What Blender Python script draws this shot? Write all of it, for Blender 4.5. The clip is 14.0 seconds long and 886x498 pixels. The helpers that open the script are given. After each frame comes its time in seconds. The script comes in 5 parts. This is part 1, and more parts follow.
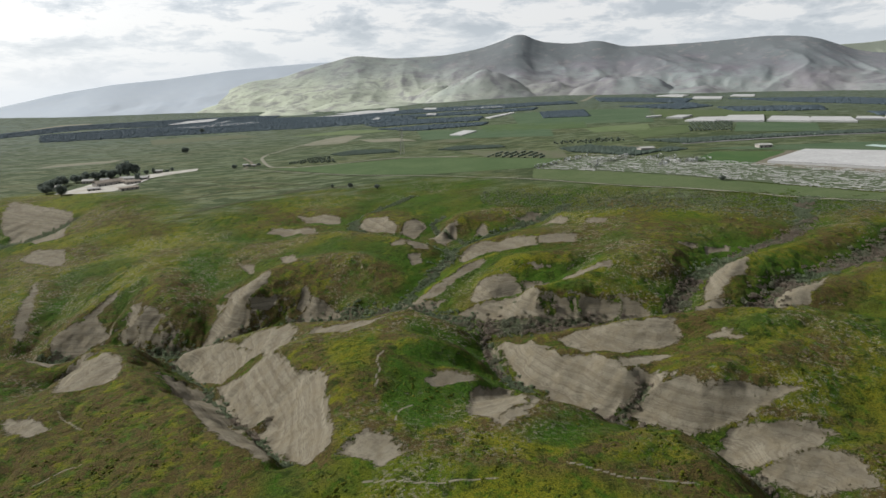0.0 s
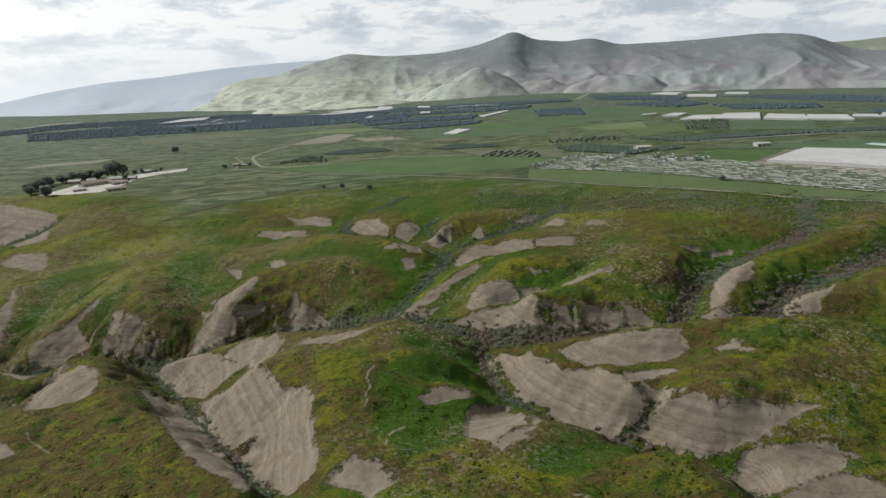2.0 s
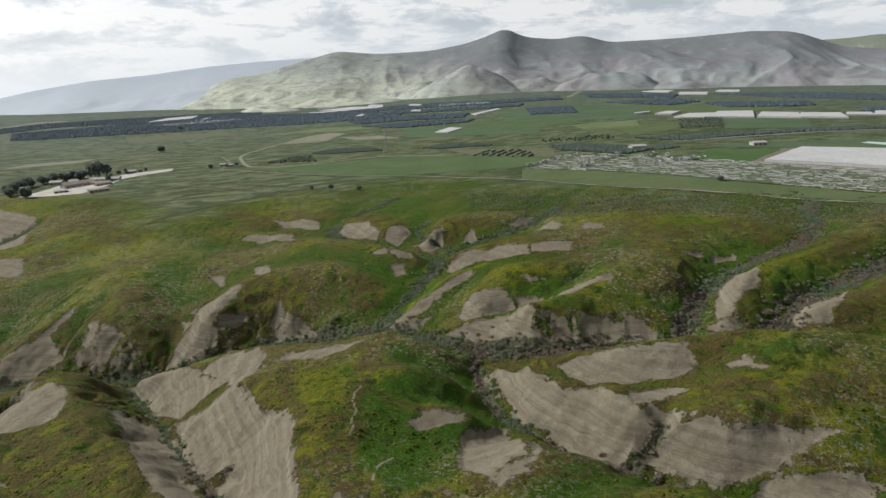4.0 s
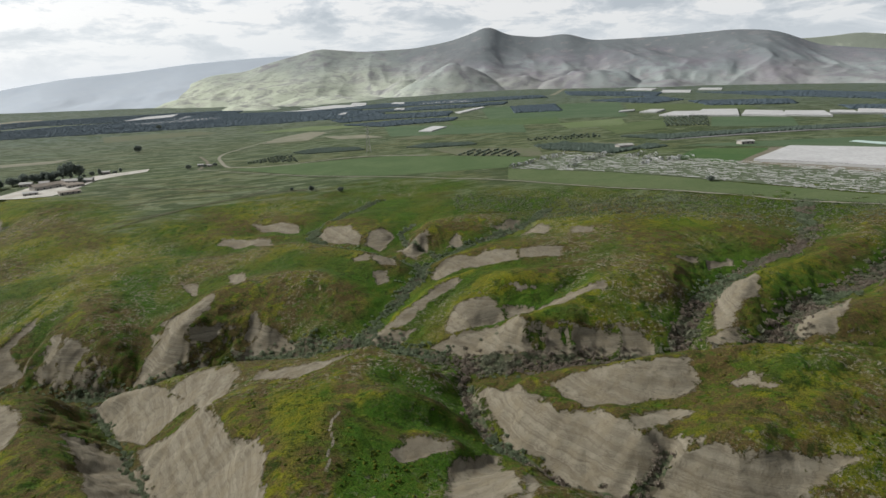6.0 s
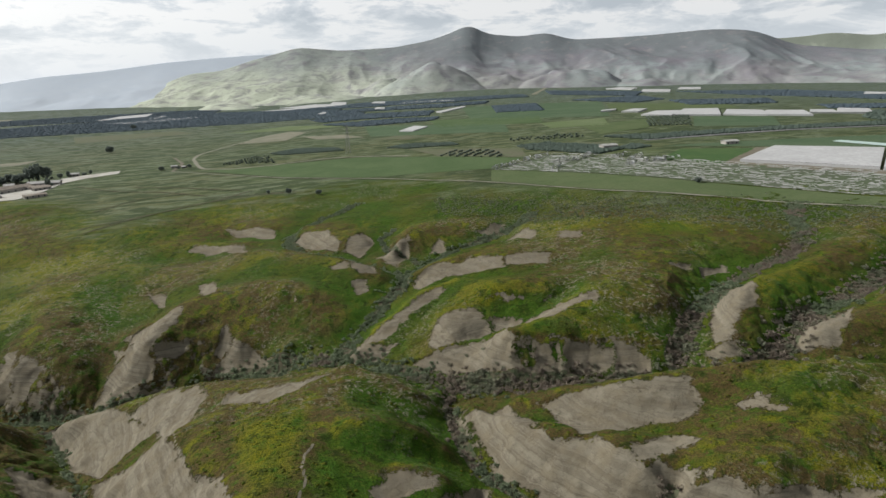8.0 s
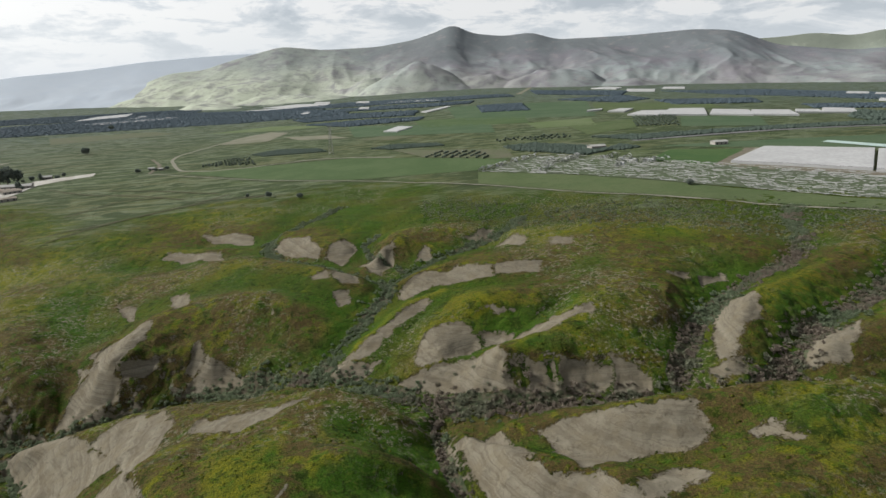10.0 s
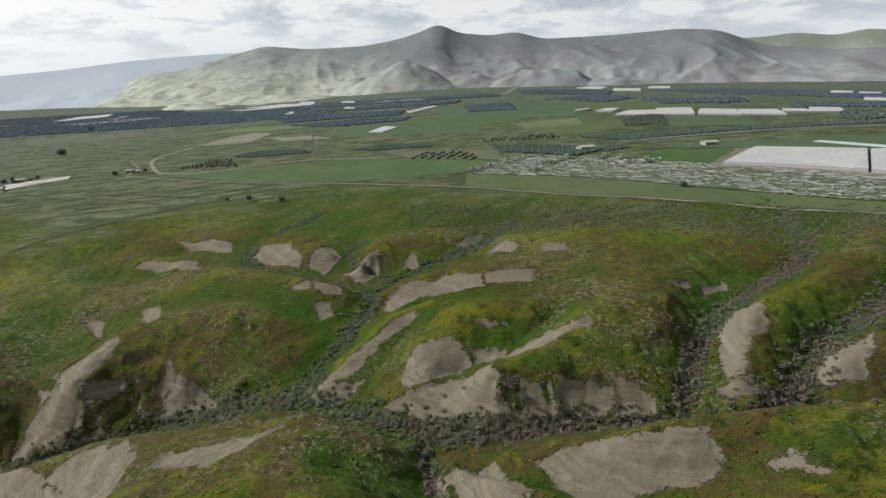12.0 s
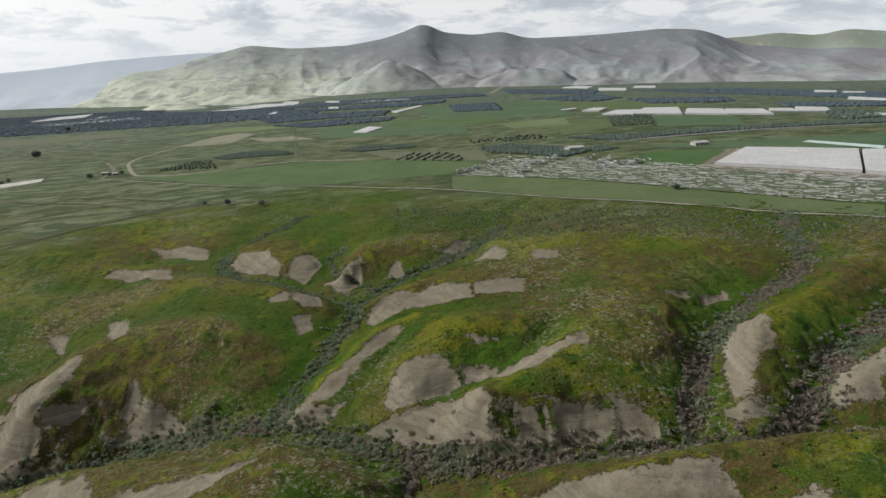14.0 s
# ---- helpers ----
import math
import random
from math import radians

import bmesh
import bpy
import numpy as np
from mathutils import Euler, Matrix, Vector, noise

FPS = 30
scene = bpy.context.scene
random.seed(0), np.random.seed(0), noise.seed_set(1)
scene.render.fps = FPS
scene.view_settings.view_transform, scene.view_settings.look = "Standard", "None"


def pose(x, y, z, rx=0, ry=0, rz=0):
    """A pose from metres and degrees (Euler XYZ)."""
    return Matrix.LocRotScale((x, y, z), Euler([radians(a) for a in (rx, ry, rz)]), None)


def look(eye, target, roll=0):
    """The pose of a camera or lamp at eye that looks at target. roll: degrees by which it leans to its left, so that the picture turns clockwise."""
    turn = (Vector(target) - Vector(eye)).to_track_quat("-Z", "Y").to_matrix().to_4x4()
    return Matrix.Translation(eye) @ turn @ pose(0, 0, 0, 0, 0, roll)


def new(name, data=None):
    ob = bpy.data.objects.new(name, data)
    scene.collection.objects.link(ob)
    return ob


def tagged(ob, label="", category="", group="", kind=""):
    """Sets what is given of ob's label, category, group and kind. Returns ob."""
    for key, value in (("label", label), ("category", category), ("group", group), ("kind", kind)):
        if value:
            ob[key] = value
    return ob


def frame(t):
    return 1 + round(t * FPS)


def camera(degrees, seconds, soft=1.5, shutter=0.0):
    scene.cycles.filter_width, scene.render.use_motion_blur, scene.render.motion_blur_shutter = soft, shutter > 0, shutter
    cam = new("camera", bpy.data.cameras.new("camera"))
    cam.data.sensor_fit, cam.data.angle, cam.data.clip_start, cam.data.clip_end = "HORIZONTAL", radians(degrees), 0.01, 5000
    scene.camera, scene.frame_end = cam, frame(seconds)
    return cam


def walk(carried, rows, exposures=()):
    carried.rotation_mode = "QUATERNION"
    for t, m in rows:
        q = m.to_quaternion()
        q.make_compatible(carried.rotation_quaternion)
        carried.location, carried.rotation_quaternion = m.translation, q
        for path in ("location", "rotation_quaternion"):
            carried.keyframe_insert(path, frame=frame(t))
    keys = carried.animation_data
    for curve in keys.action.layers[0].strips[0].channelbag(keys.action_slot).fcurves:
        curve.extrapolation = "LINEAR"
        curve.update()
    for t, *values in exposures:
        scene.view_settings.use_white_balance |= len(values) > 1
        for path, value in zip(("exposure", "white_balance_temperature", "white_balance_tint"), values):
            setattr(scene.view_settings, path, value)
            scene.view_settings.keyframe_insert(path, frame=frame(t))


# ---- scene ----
cam = camera(72.3, 14.0, soft=1.5)
METRES, EYE, TILT, LEAN, TURN = 100.0, 92.7, 0.0, -4.0, 0.0
ROWS = [
    (0.0, 0.0, 0.0, 0.0, -1.47, -15.48, 5.33),
    (0.5, 0.001, 0.0275, -0.0001, -1.6, -15.53, 5.35),
    (1.0, 0.002, 0.0567, 0.0002, -1.7, -15.6, 5.36),
    (1.5, 0.0034, 0.0879, 0.0001, -1.84, -15.66, 5.36),
    (2.0, 0.0046, 0.1203, 0.0005, -2.05, -15.72, 5.37),
    (4.5, 0.0123, 0.2973, 0.0018, -3.18, -16.07, 5.4),
    (5.0, 0.014, 0.3339, 0.0012, -3.56, -16.16, 5.4),
    (5.5, 0.0157, 0.3709, 0.001, -3.94, -16.24, 5.4),
    (6.0, 0.0178, 0.4082, 0.0004, -4.38, -16.3, 5.38),
    (6.5, 0.0195, 0.4453, -0.0002, -4.82, -16.36, 5.36),
    (7.0, 0.0217, 0.4825, -0.0007, -5.27, -16.41, 5.33),
    (7.5, 0.0238, 0.5195, -0.0015, -5.71, -16.47, 5.31),
    (8.0, 0.0264, 0.5566, -0.0021, -6.15, -16.54, 5.29),
    (10.5, 0.0439, 0.741, -0.0051, -7.86, -16.75, 5.26),
    (11.0, 0.048, 0.7779, -0.0057, -8.16, -16.8, 5.26),
    (11.5, 0.0527, 0.8144, -0.0065, -8.48, -16.83, 5.25),
    (12.0, 0.0578, 0.8513, -0.0077, -8.85, -16.87, 5.24),
    (12.5, 0.0629, 0.8881, -0.0088, -9.22, -16.92, 5.23),
    (13.0, 0.0688, 0.9243, -0.0101, -9.56, -16.95, 5.23),
    (13.5, 0.0746, 0.9602, -0.0117, -9.89, -16.99, 5.22),
    (14.0, 0.0807, 0.9956, -0.0132, -10.19, -17.02, 5.21),
]
walk(cam, [(t, pose(0, 0, EYE, TILT, LEAN, TURN) @ pose(METRES * x, METRES * y, METRES * z, 90 + pitch, roll, yaw)) for t, x, y, z, yaw, pitch, roll in ROWS])

# ---- sky and sun ----
SUN_AZIMUTH, SUN_HEIGHT = radians(-62), radians(34)
world = bpy.data.worlds.new("sky")
scene.world = world
world.use_nodes = True
wn, wl = world.node_tree.nodes, world.node_tree.links
wn.clear()


def wnode(kind, **values):
    n = wn.new(kind)
    for key, value in values.items():
        n.inputs[key.replace("_", " ")].default_value = value
    return n


def wmath(operation, a, b):
    n = wn.new("ShaderNodeMath")
    n.operation = operation
    for slot, v in zip(n.inputs, (a, b)):
        if isinstance(v, (int, float)):
            slot.default_value = v
        else:
            wl.new(v, slot)
    return n.outputs[0]


nishita = wn.new("ShaderNodeTexSky")
nishita.sky_type, nishita.sun_disc = "NISHITA", False
nishita.sun_elevation, nishita.sun_rotation = SUN_HEIGHT, SUN_AZIMUTH
nishita.air_density, nishita.dust_density = 1.0, 2.0
sky_light = wn.new("ShaderNodeVectorMath")
sky_light.operation = "SCALE"
sky_light.inputs["Scale"].default_value = 0.12
wl.new(nishita.outputs[0], sky_light.inputs[0])
where = wn.new("ShaderNodeTexCoord")
axes = wn.new("ShaderNodeSeparateXYZ")
wl.new(where.outputs["Generated"], axes.inputs[0])
flat = wn.new("ShaderNodeCombineXYZ")
wl.new(axes.outputs["X"], flat.inputs[0])
wl.new(axes.outputs["Y"], flat.inputs[1])
wl.new(wmath("MULTIPLY", axes.outputs["Z"], 3.4), flat.inputs[2])
# a broken deck of cloud: large grey masses, bright ragged edges between
masses = wnode("ShaderNodeTexNoise", Scale=8.0, Detail=10.0, Roughness=0.64, Distortion=0.35)
wl.new(flat.outputs[0], masses.inputs["Vector"])
wisps = wnode("ShaderNodeTexNoise", Scale=13.0, Detail=8.0, Roughness=0.6, Distortion=0.3)
wl.new(flat.outputs[0], wisps.inputs["Vector"])
deck = wn.new("ShaderNodeValToRGB")
deck.color_ramp.elements[0].position, deck.color_ramp.elements[0].color = 0.41, (0.585, 0.645, 0.71, 1)
deck.color_ramp.elements[1].position, deck.color_ramp.elements[1].color = 0.53, (1.0, 1.01, 1.02, 1)
mid_stop = deck.color_ramp.elements.new(0.485)
mid_stop.color = (0.78, 0.825, 0.875, 1)
wl.new(wmath("ADD", wmath("MULTIPLY", masses.outputs["Fac"], 0.72), wmath("MULTIPLY", wisps.outputs["Fac"], 0.28)), deck.inputs[0])
# thin bright haze low over the land
low = wn.new("ShaderNodeMapRange")
low.inputs["From Min"].default_value, low.inputs["From Max"].default_value = 0.0, 0.09
low.inputs["To Min"].default_value, low.inputs["To Max"].default_value = 0.9, 0.0
wl.new(axes.outputs["Z"], low.inputs["Value"])
hazy = wn.new("ShaderNodeMix")
hazy.data_type = "RGBA"
hazy.inputs["B"].default_value = (0.86, 0.93, 1.0, 1)
wl.new(low.outputs[0], hazy.inputs["Factor"])
wl.new(deck.outputs[0], hazy.inputs["A"])
# the deck is thicker and greyer high overhead than low in the distance
thick = wn.new("ShaderNodeMapRange")
thick.inputs["From Min"].default_value, thick.inputs["From Max"].default_value = 0.16, 0.75
thick.inputs["To Min"].default_value, thick.inputs["To Max"].default_value = 1.0, 0.34
wl.new(axes.outputs["Z"], thick.inputs["Value"])
cover = wn.new("ShaderNodeMix")
cover.data_type = "RGBA"
cover.inputs["Factor"].default_value = 0.9
wl.new(sky_light.outputs[0], cover.inputs["A"])
wl.new(hazy.outputs["Result"], cover.inputs["B"])
back = wn.new("ShaderNodeBackground")
back.inputs["Strength"].default_value = 0.84
# brighter about the veiled sun
toward = wn.new("ShaderNodeVectorMath")
toward.operation = "DOT_PRODUCT"
toward.inputs[1].default_value = (math.sin(SUN_AZIMUTH) * math.cos(SUN_HEIGHT), math.cos(SUN_AZIMUTH) * math.cos(SUN_HEIGHT), math.sin(SUN_HEIGHT))
wl.new(where.outputs["Generated"], toward.inputs[0])
glow = wmath("ADD", wmath("MULTIPLY", wmath("POWER", wmath("MAXIMUM", toward.outputs["Value"], 0.0), 3.0), 0.5), 1.0)
dim = wn.new("ShaderNodeVectorMath")
dim.operation = "SCALE"
wl.new(cover.outputs["Result"], dim.inputs[0])
wl.new(wmath("MULTIPLY", thick.outputs[0], glow), dim.inputs["Scale"])
wl.new(dim.outputs[0], back.inputs["Color"])
wl.new(back.outputs[0], wn.new("ShaderNodeOutputWorld").inputs[0])

sun = new("sun", bpy.data.lights.new("sun", "SUN"))
sun.data.energy, sun.data.angle, sun.data.color = 5.8, radians(5), (0.99, 0.975, 0.93)
sun_way = Vector((math.sin(SUN_AZIMUTH) * math.cos(SUN_HEIGHT), math.cos(SUN_AZIMUTH) * math.cos(SUN_HEIGHT), math.sin(SUN_HEIGHT)))
sun.matrix_world = look(sun_way * 900, (0, 0, 0))

# ---- materials ----


def material(name, rough=0.9, metal=0.0):
    m = bpy.data.materials.new(name)
    m.use_nodes = True
    shader = m.node_tree.nodes["Principled BSDF"]
    shader.inputs["Roughness"].default_value, shader.inputs["Metallic"].default_value = rough, metal
    shader.inputs["Specular IOR Level"].default_value = 0.06
    return m, m.node_tree.nodes, m.node_tree.links, shader


class Net:
    """Short forms for the nodes of one material."""

    def __init__(self, m):
        self.n, self.l = m.node_tree.nodes, m.node_tree.links
        self.place = self.n.new("ShaderNodeNewGeometry").outputs["Position"]

    def put(self, slot, v):
        if isinstance(v, (int, float)):
            slot.default_value = v
        elif isinstance(v, tuple):
            slot.default_value = (*v, 1) if len(v) == 3 else v
        else:
            self.l.new(v, slot)

    def noise(self, size, detail=4.0, rough=0.6, warp=0.0, vector=None, stretch=None):
        v = vector or self.place
        if stretch:
            mp = self.n.new("ShaderNodeMapping")
            mp.inputs["Scale"].default_value = stretch
            self.l.new(v, mp.inputs[0])
            v = mp.outputs[0]
        t = self.n.new("ShaderNodeTexNoise")
        t.inputs["Scale"].default_value, t.inputs["Detail"].default_value = 1.0 / size, detail
        t.inputs["Roughness"].default_value, t.inputs["Distortion"].default_value = rough, warp
        self.l.new(v, t.inputs["Vector"])
        return t.outputs["Fac"]

    def step(self, v, a, b, lo=0.0, hi=1.0):
        r = self.n.new("ShaderNodeMapRange")
        r.interpolation_type = "SMOOTHSTEP"
        for slot, x in zip(("Value", "From Min", "From Max", "To Min", "To Max"), (v, a, b, lo, hi)):
            self.put(r.inputs[slot], x)
        return r.outputs[0]

    def mix(self, f, a, b, blend="MIX"):
        x = self.n.new("ShaderNodeMix")
        x.data_type, x.blend_type = "RGBA", blend
        self.put(x.inputs["Factor"], f), self.put(x.inputs["A"], a), self.put(x.inputs["B"], b)
        return x.outputs["Result"]

    def math(self, operation, a, b=0.0):
        x = self.n.new("ShaderNodeMath")
        x.operation = operation
        self.put(x.inputs[0], a), self.put(x.inputs[1], b)
        return x.outputs[0]

    def attr(self, name):
        a = self.n.new("ShaderNodeAttribute")
        a.attribute_name = name
        return a.outputs["Fac"]

    def bump(self, height, strength, distance, before=None):
        b = self.n.new("ShaderNodeBump")
        b.inputs["Strength"].default_value, b.inputs["Distance"].default_value = strength, distance
        self.l.new(height, b.inputs["Height"])
        if before:
            self.l.new(before, b.inputs["Normal"])
        return b.outputs[0]


def mottled(name, a, b, size, rough=0.9, fine=None, bump=0.0, contrast=(0.35, 0.65), metal=0.0):
    """A surface between two colours in patches of a size, with finer grain on it."""
    m, n, l, shader = material(name, rough, metal)
    k = Net(m)
    col = k.mix(k.step(k.noise(size, 5), *contrast), a, b)
    grain = k.noise(fine or size / 8, 3)
    col = k.mix(k.step(grain, 0.3, 0.7, 0.0, 0.45), col, tuple(0.62 * c for c in a))
    l.new(col, shader.inputs["Base Color"])
    if bump:
        l.new(k.bump(grain, 0.6, bump), shader.inputs["Normal"])
    return m


def ground_material():
    m, n, l, shader = material("grass_and_marl", 0.95)
    k = Net(m)
    # herbs: yellow-green flowering cover, deeper green and brown dry patches
    big, mid, small, tiny = k.noise(34, 4), k.noise(9, 5, 0.65, 0.6), k.noise(2.2, 5, 0.75), k.noise(0.5, 4, 0.8)
    crown = k.attr("crown")
    herb = k.mix(k.step(k.math("ADD", mid, k.math("MULTIPLY", k.math("SUBTRACT", crown, 0.6), 0.34)), 0.36, 0.62), GRASS_DEEP, GRASS_YELLOW)
    herb = k.mix(k.step(big, 0.44, 0.62, 0.0, 0.55), herb, GRASS_OLIVE)
    herb = k.mix(k.math("MULTIPLY", k.attr("lush"), k.step(mid, 0.3, 0.62, 1.0, 0.75)), herb, GRASS_LUSH)
    # dry brown earth, its colour darkened to hold cloud shadow on the left hills
    dry = k.math("MULTIPLY", k.attr("dry"), k.step(k.noise(6, 5, 0.65, 0.5), 0.36, 0.54))
    herb = k.mix(dry, herb, EARTH_BROWN_SHADED)
    herb = k.mix(k.step(k.noise(3.2, 5, 0.7), 0.53, 0.64, 0.0, 0.75), herb, GRASS_LUSH)
    herb = k.mix(k.step(k.noise(4.4, 6, 0.75, 0.5), 0.53, 0.61, 0.0, 0.82), herb, GRASS_DARK)
    herb = k.mix(k.step(tiny, 0.44, 0.60, 0.0, 0.7), herb, GRASS_DARK)
    herb = k.mix(k.step(k.noise(1.1, 5, 0.8), 0.54, 0.62, 0.0, 0.5), herb, GRASS_STRAW)
    # pale stones and bare specks that break through the cover
    speck = k.math("MULTIPLY", k.step(k.noise(1.5, 5, 0.85), 0.54, 0.57), k.step(k.noise(11, 4), 0.38, 0.52))
    herb = k.mix(k.math("MULTIPLY", speck, k.attr("stony")), herb, MARL_PALE)
    # the plain: even, greyer pasture with faint strips
    strip = k.noise(22, 4, 0.6, 0.3, stretch=(0.35, 1.6, 1.0))
    plain = k.mix(k.step(strip, 0.42, 0.60), PLAIN_GREEN, PLAIN_PALE)
    plain = k.mix(k.step(k.noise(46, 6, 0.65, 0.5, stretch=(0.45, 1.3, 1.0)), 0.46, 0.62, 0.0, 0.85), plain, PLAIN_DEEP)
    plain = k.mix(k.step(k.noise(2.5, 4), 0.5, 0.75, 0.0, 0.5), plain, GRASS_DARK)
    plain = k.mix(k.step(k.noise(120, 5, 0.6, 0.4, stretch=(0.4, 1.0, 1.0)), 0.40, 0.66, 0.0, 0.8), plain, PLAIN_OLIVE)
    # haze put into the far plain's colour: bluer and greyer with distance
    plain = k.mix(k.math("MULTIPLY", k.attr("open"), 0.75), plain, k.mix(k.step(k.noise(260, 5, 0.6, 0.4, stretch=(0.4, 1.0, 1.0)), 0.42, 0.6), HAZE_GREEN, HAZE_PALE))
    plain = k.mix(k.step(k.noise(13, 6, 0.7, 0.4, stretch=(0.6, 1.1, 1.0)), 0.50, 0.58, 0.0, 0.75), plain, PLAIN_PALE)
    plain = k.mix(k.step(k.noise(17, 6, 0.7, 0.6, stretch=(0.55, 1.2, 1.0)), 0.47, 0.56, 0.0, 0.9), plain, PLAIN_DEEP)
    out = k.math("ADD", k.attr("plain"), k.math("MULTIPLY", k.math("SUBTRACT", k.noise(30, 6, 0.7, 0.5, stretch=(0.5, 1.2, 1.0)), 0.5), 1.3))
    flowers = k.step(k.noise(15, 6, 0.72, 0.4, stretch=(0.4, 1.2, 1.0)), 0.48, 0.60, 0.0, 0.7)
    herb = k.mix(k.math("MULTIPLY", flowers, k.step(k.attr("plain"), 0.02, 0.4)), herb, PLAIN_PALE)
    herb = k.mix(k.step(out, 0.25, 1.0), herb, plain)
    # bare marl: bedded, streaked down the slope
    place = k.n.new("ShaderNodeSeparateXYZ")
    k.l.new(k.place, place.inputs[0])
    bed_in = k.n.new("ShaderNodeCombineXYZ")
    k.put(bed_in.inputs[2], k.math("ADD", place.outputs[2], k.math("MULTIPLY", mid, 2.5)))
    bed = k.noise(1.9, 5, 0.62, vector=bed_in.outputs[0])
    lamina_in = k.n.new("ShaderNodeCombineXYZ")
    k.put(lamina_in.inputs[0], k.math("MULTIPLY", big, 3.0))
    k.put(lamina_in.inputs[2], k.math("ADD", place.outputs[2], k.math("MULTIPLY", mid, 1.6)))
    lamina = k.noise(0.38, 3, 0.6, vector=lamina_in.outputs[0])
    streak = k.noise(1.1, 5, 0.7, 0.2, stretch=(1.0, 1.0, 0.16))
    marl = k.mix(k.step(bed, 0.38, 0.62), MARL_GREY, MARL_PALE)
    marl = k.mix(k.step(lamina, 0.50, 0.62, 0.0, 0.45), marl, MARL_DARK)
    marl = k.mix(k.step(streak, 0.50, 0.70, 0.0, 0.6), marl, MARL_GREY)
    marl = k.mix(k.step(k.noise(5, 5, 0.6), 0.42, 0.66, 0.0, 0.6), marl, MARL_BUFF)
    marl = k.mix(k.step(small, 0.5, 0.72, 0.0, 0.5), marl, MARL_DARK)
    marl = k.mix(k.step(tiny, 0.5, 0.75, 0.0, 0.4), marl, MARL_PALE)
    cleft = k.step(k.math("ABSOLUTE", k.math("SUBTRACT", k.noise(7, 4, 0.55, 0.8), 0.5)), 0.0, 0.014, 0.4, 0.0)
    marl = k.mix(cleft, marl, MARL_DARK)
    # ragged edge between the two
    edge = k.math("ADD", k.attr("bare"), k.math("MULTIPLY", k.math("SUBTRACT", k.noise(3.2, 6, 0.8), 0.5), 1.6))
    edge = k.math("ADD", edge, k.math("MULTIPLY", k.math("SUBTRACT", k.noise(11, 4, 0.6, 0.4), 0.5), 0.8))
    edge = k.math("ADD", edge, k.math("MULTIPLY", k.math("SUBTRACT", k.noise(0.9, 4, 0.8), 0.5), 0.8))
    col = k.mix(k.step(edge, 0.44, 0.56), herb, marl)
    col = k.mix(k.step(k.math("ADD", k.attr("trod"), k.math("MULTIPLY", k.math("SUBTRACT", tiny, 0.5), 0.5)), 0.4, 0.65), col, MARL_PALE)
    col = k.mix(k.step(k.math("ADD", k.attr("wash"), k.math("MULTIPLY", k.math("SUBTRACT", small, 0.5), 0.7)), 0.4, 0.6), col, k.mix(k.step(small, 0.4, 0.6), WASH_BROWN, WASH_GREEN))
    l.new(col, shader.inputs["Base Color"])
    covered = k.step(edge, 0.44, 0.56, 1.0, 0.3)
    relief = k.math("MULTIPLY", k.math("ADD", k.math("MULTIPLY", small, 0.7), k.math("MULTIPLY", tiny, 0.3)), covered)
    n1 = k.bump(relief, 1.0, 1.5)
    n2 = k.bump(k.math("ADD", bed, k.math("MULTIPLY", lamina, 0.2)), 0.3, 0.35, n1)
    l.new(n2, shader.inputs["Normal"])
    return m


GRASS_DEEP, GRASS_YELLOW, GRASS_OLIVE = (0.036, 0.066, 0.007), (0.134, 0.134, 0.010), (0.096, 0.092, 0.012)
GRASS_LUSH, GRASS_DARK, EARTH_BROWN_SHADED = (0.036, 0.092, 0.007), (0.018, 0.030, 0.005), (0.082, 0.056, 0.023)
GRASS_STRAW = (0.120, 0.138, 0.022)
PLAIN_GREEN, PLAIN_PALE, PLAIN_DEEP = (0.076, 0.100, 0.040), (0.124, 0.144, 0.090), (0.038, 0.054, 0.023)
PLAIN_OLIVE, HAZE_GREEN, HAZE_PALE = (0.100, 0.102, 0.046), (0.078, 0.104, 0.108), (0.114, 0.136, 0.136)
MARL_GREY, MARL_PALE, MARL_BUFF, MARL_DARK = (0.122, 0.106, 0.078), (0.180, 0.162, 0.124), (0.138, 0.116, 0.078), (0.074, 0.062, 0.044)
WASH_BROWN, WASH_GREEN = (0.090, 0.076, 0.054), (0.055, 0.070, 0.038)
GROUND = ground_material()

# ---- the lie of the land ----


def lattice(ix, iy, seed):
    h = (ix * 374761393 + iy * 668265263 + seed * 144269504) & 0xFFFFFFFF
    h = ((h ^ (h >> 13)) * 1274126177) & 0xFFFFFFFF
    return ((h ^ (h >> 16)) & 0xFFFF) / 65535.0


def bumps(x, y, size, octaves=4, seed=1, gain=0.5):
    """Smooth noise about 0 on the plan, between -1 and 1."""
    out, amp, total = np.zeros_like(x), 1.0, 0.0
    for o in range(octaves):
        u, v = x / size + 17.3 * o, y / size - 9.1 * o
        iu, iv = np.floor(u).astype(np.int64), np.floor(v).astype(np.int64)
        fu, fv = u - iu, v - iv
        fu, fv = fu * fu * fu * (fu * (fu * 6 - 15) + 10), fv * fv * fv * (fv * (fv * 6 - 15) + 10)
        a, b = lattice(iu, iv, seed + o), lattice(iu + 1, iv, seed + o)
        c, d = lattice(iu, iv + 1, seed + o), lattice(iu + 1, iv + 1, seed + o)
        out += amp * (2 * ((a * (1 - fu) + b * fu) * (1 - fv) + (c * (1 - fu) + d * fu) * fv) - 1)
        total, amp, size = total + amp, amp * gain, size / 2
    return out / total


def ease(v, a, b):
    t = np.clip((v - a) / (b - a), 0, 1)
    return t * t * (3 - 2 * t)


def tilt(x, y):
    """The long slope of the whole valley floor."""
    s = np.where(x > 0, 24.5 * np.tanh(x / 350), 31.5 * np.tanh(x / 450))
    return s - 0.004 * np.maximum(0, np.hypot(x, y) - 600)


GULLIES, RIDGES = [], []


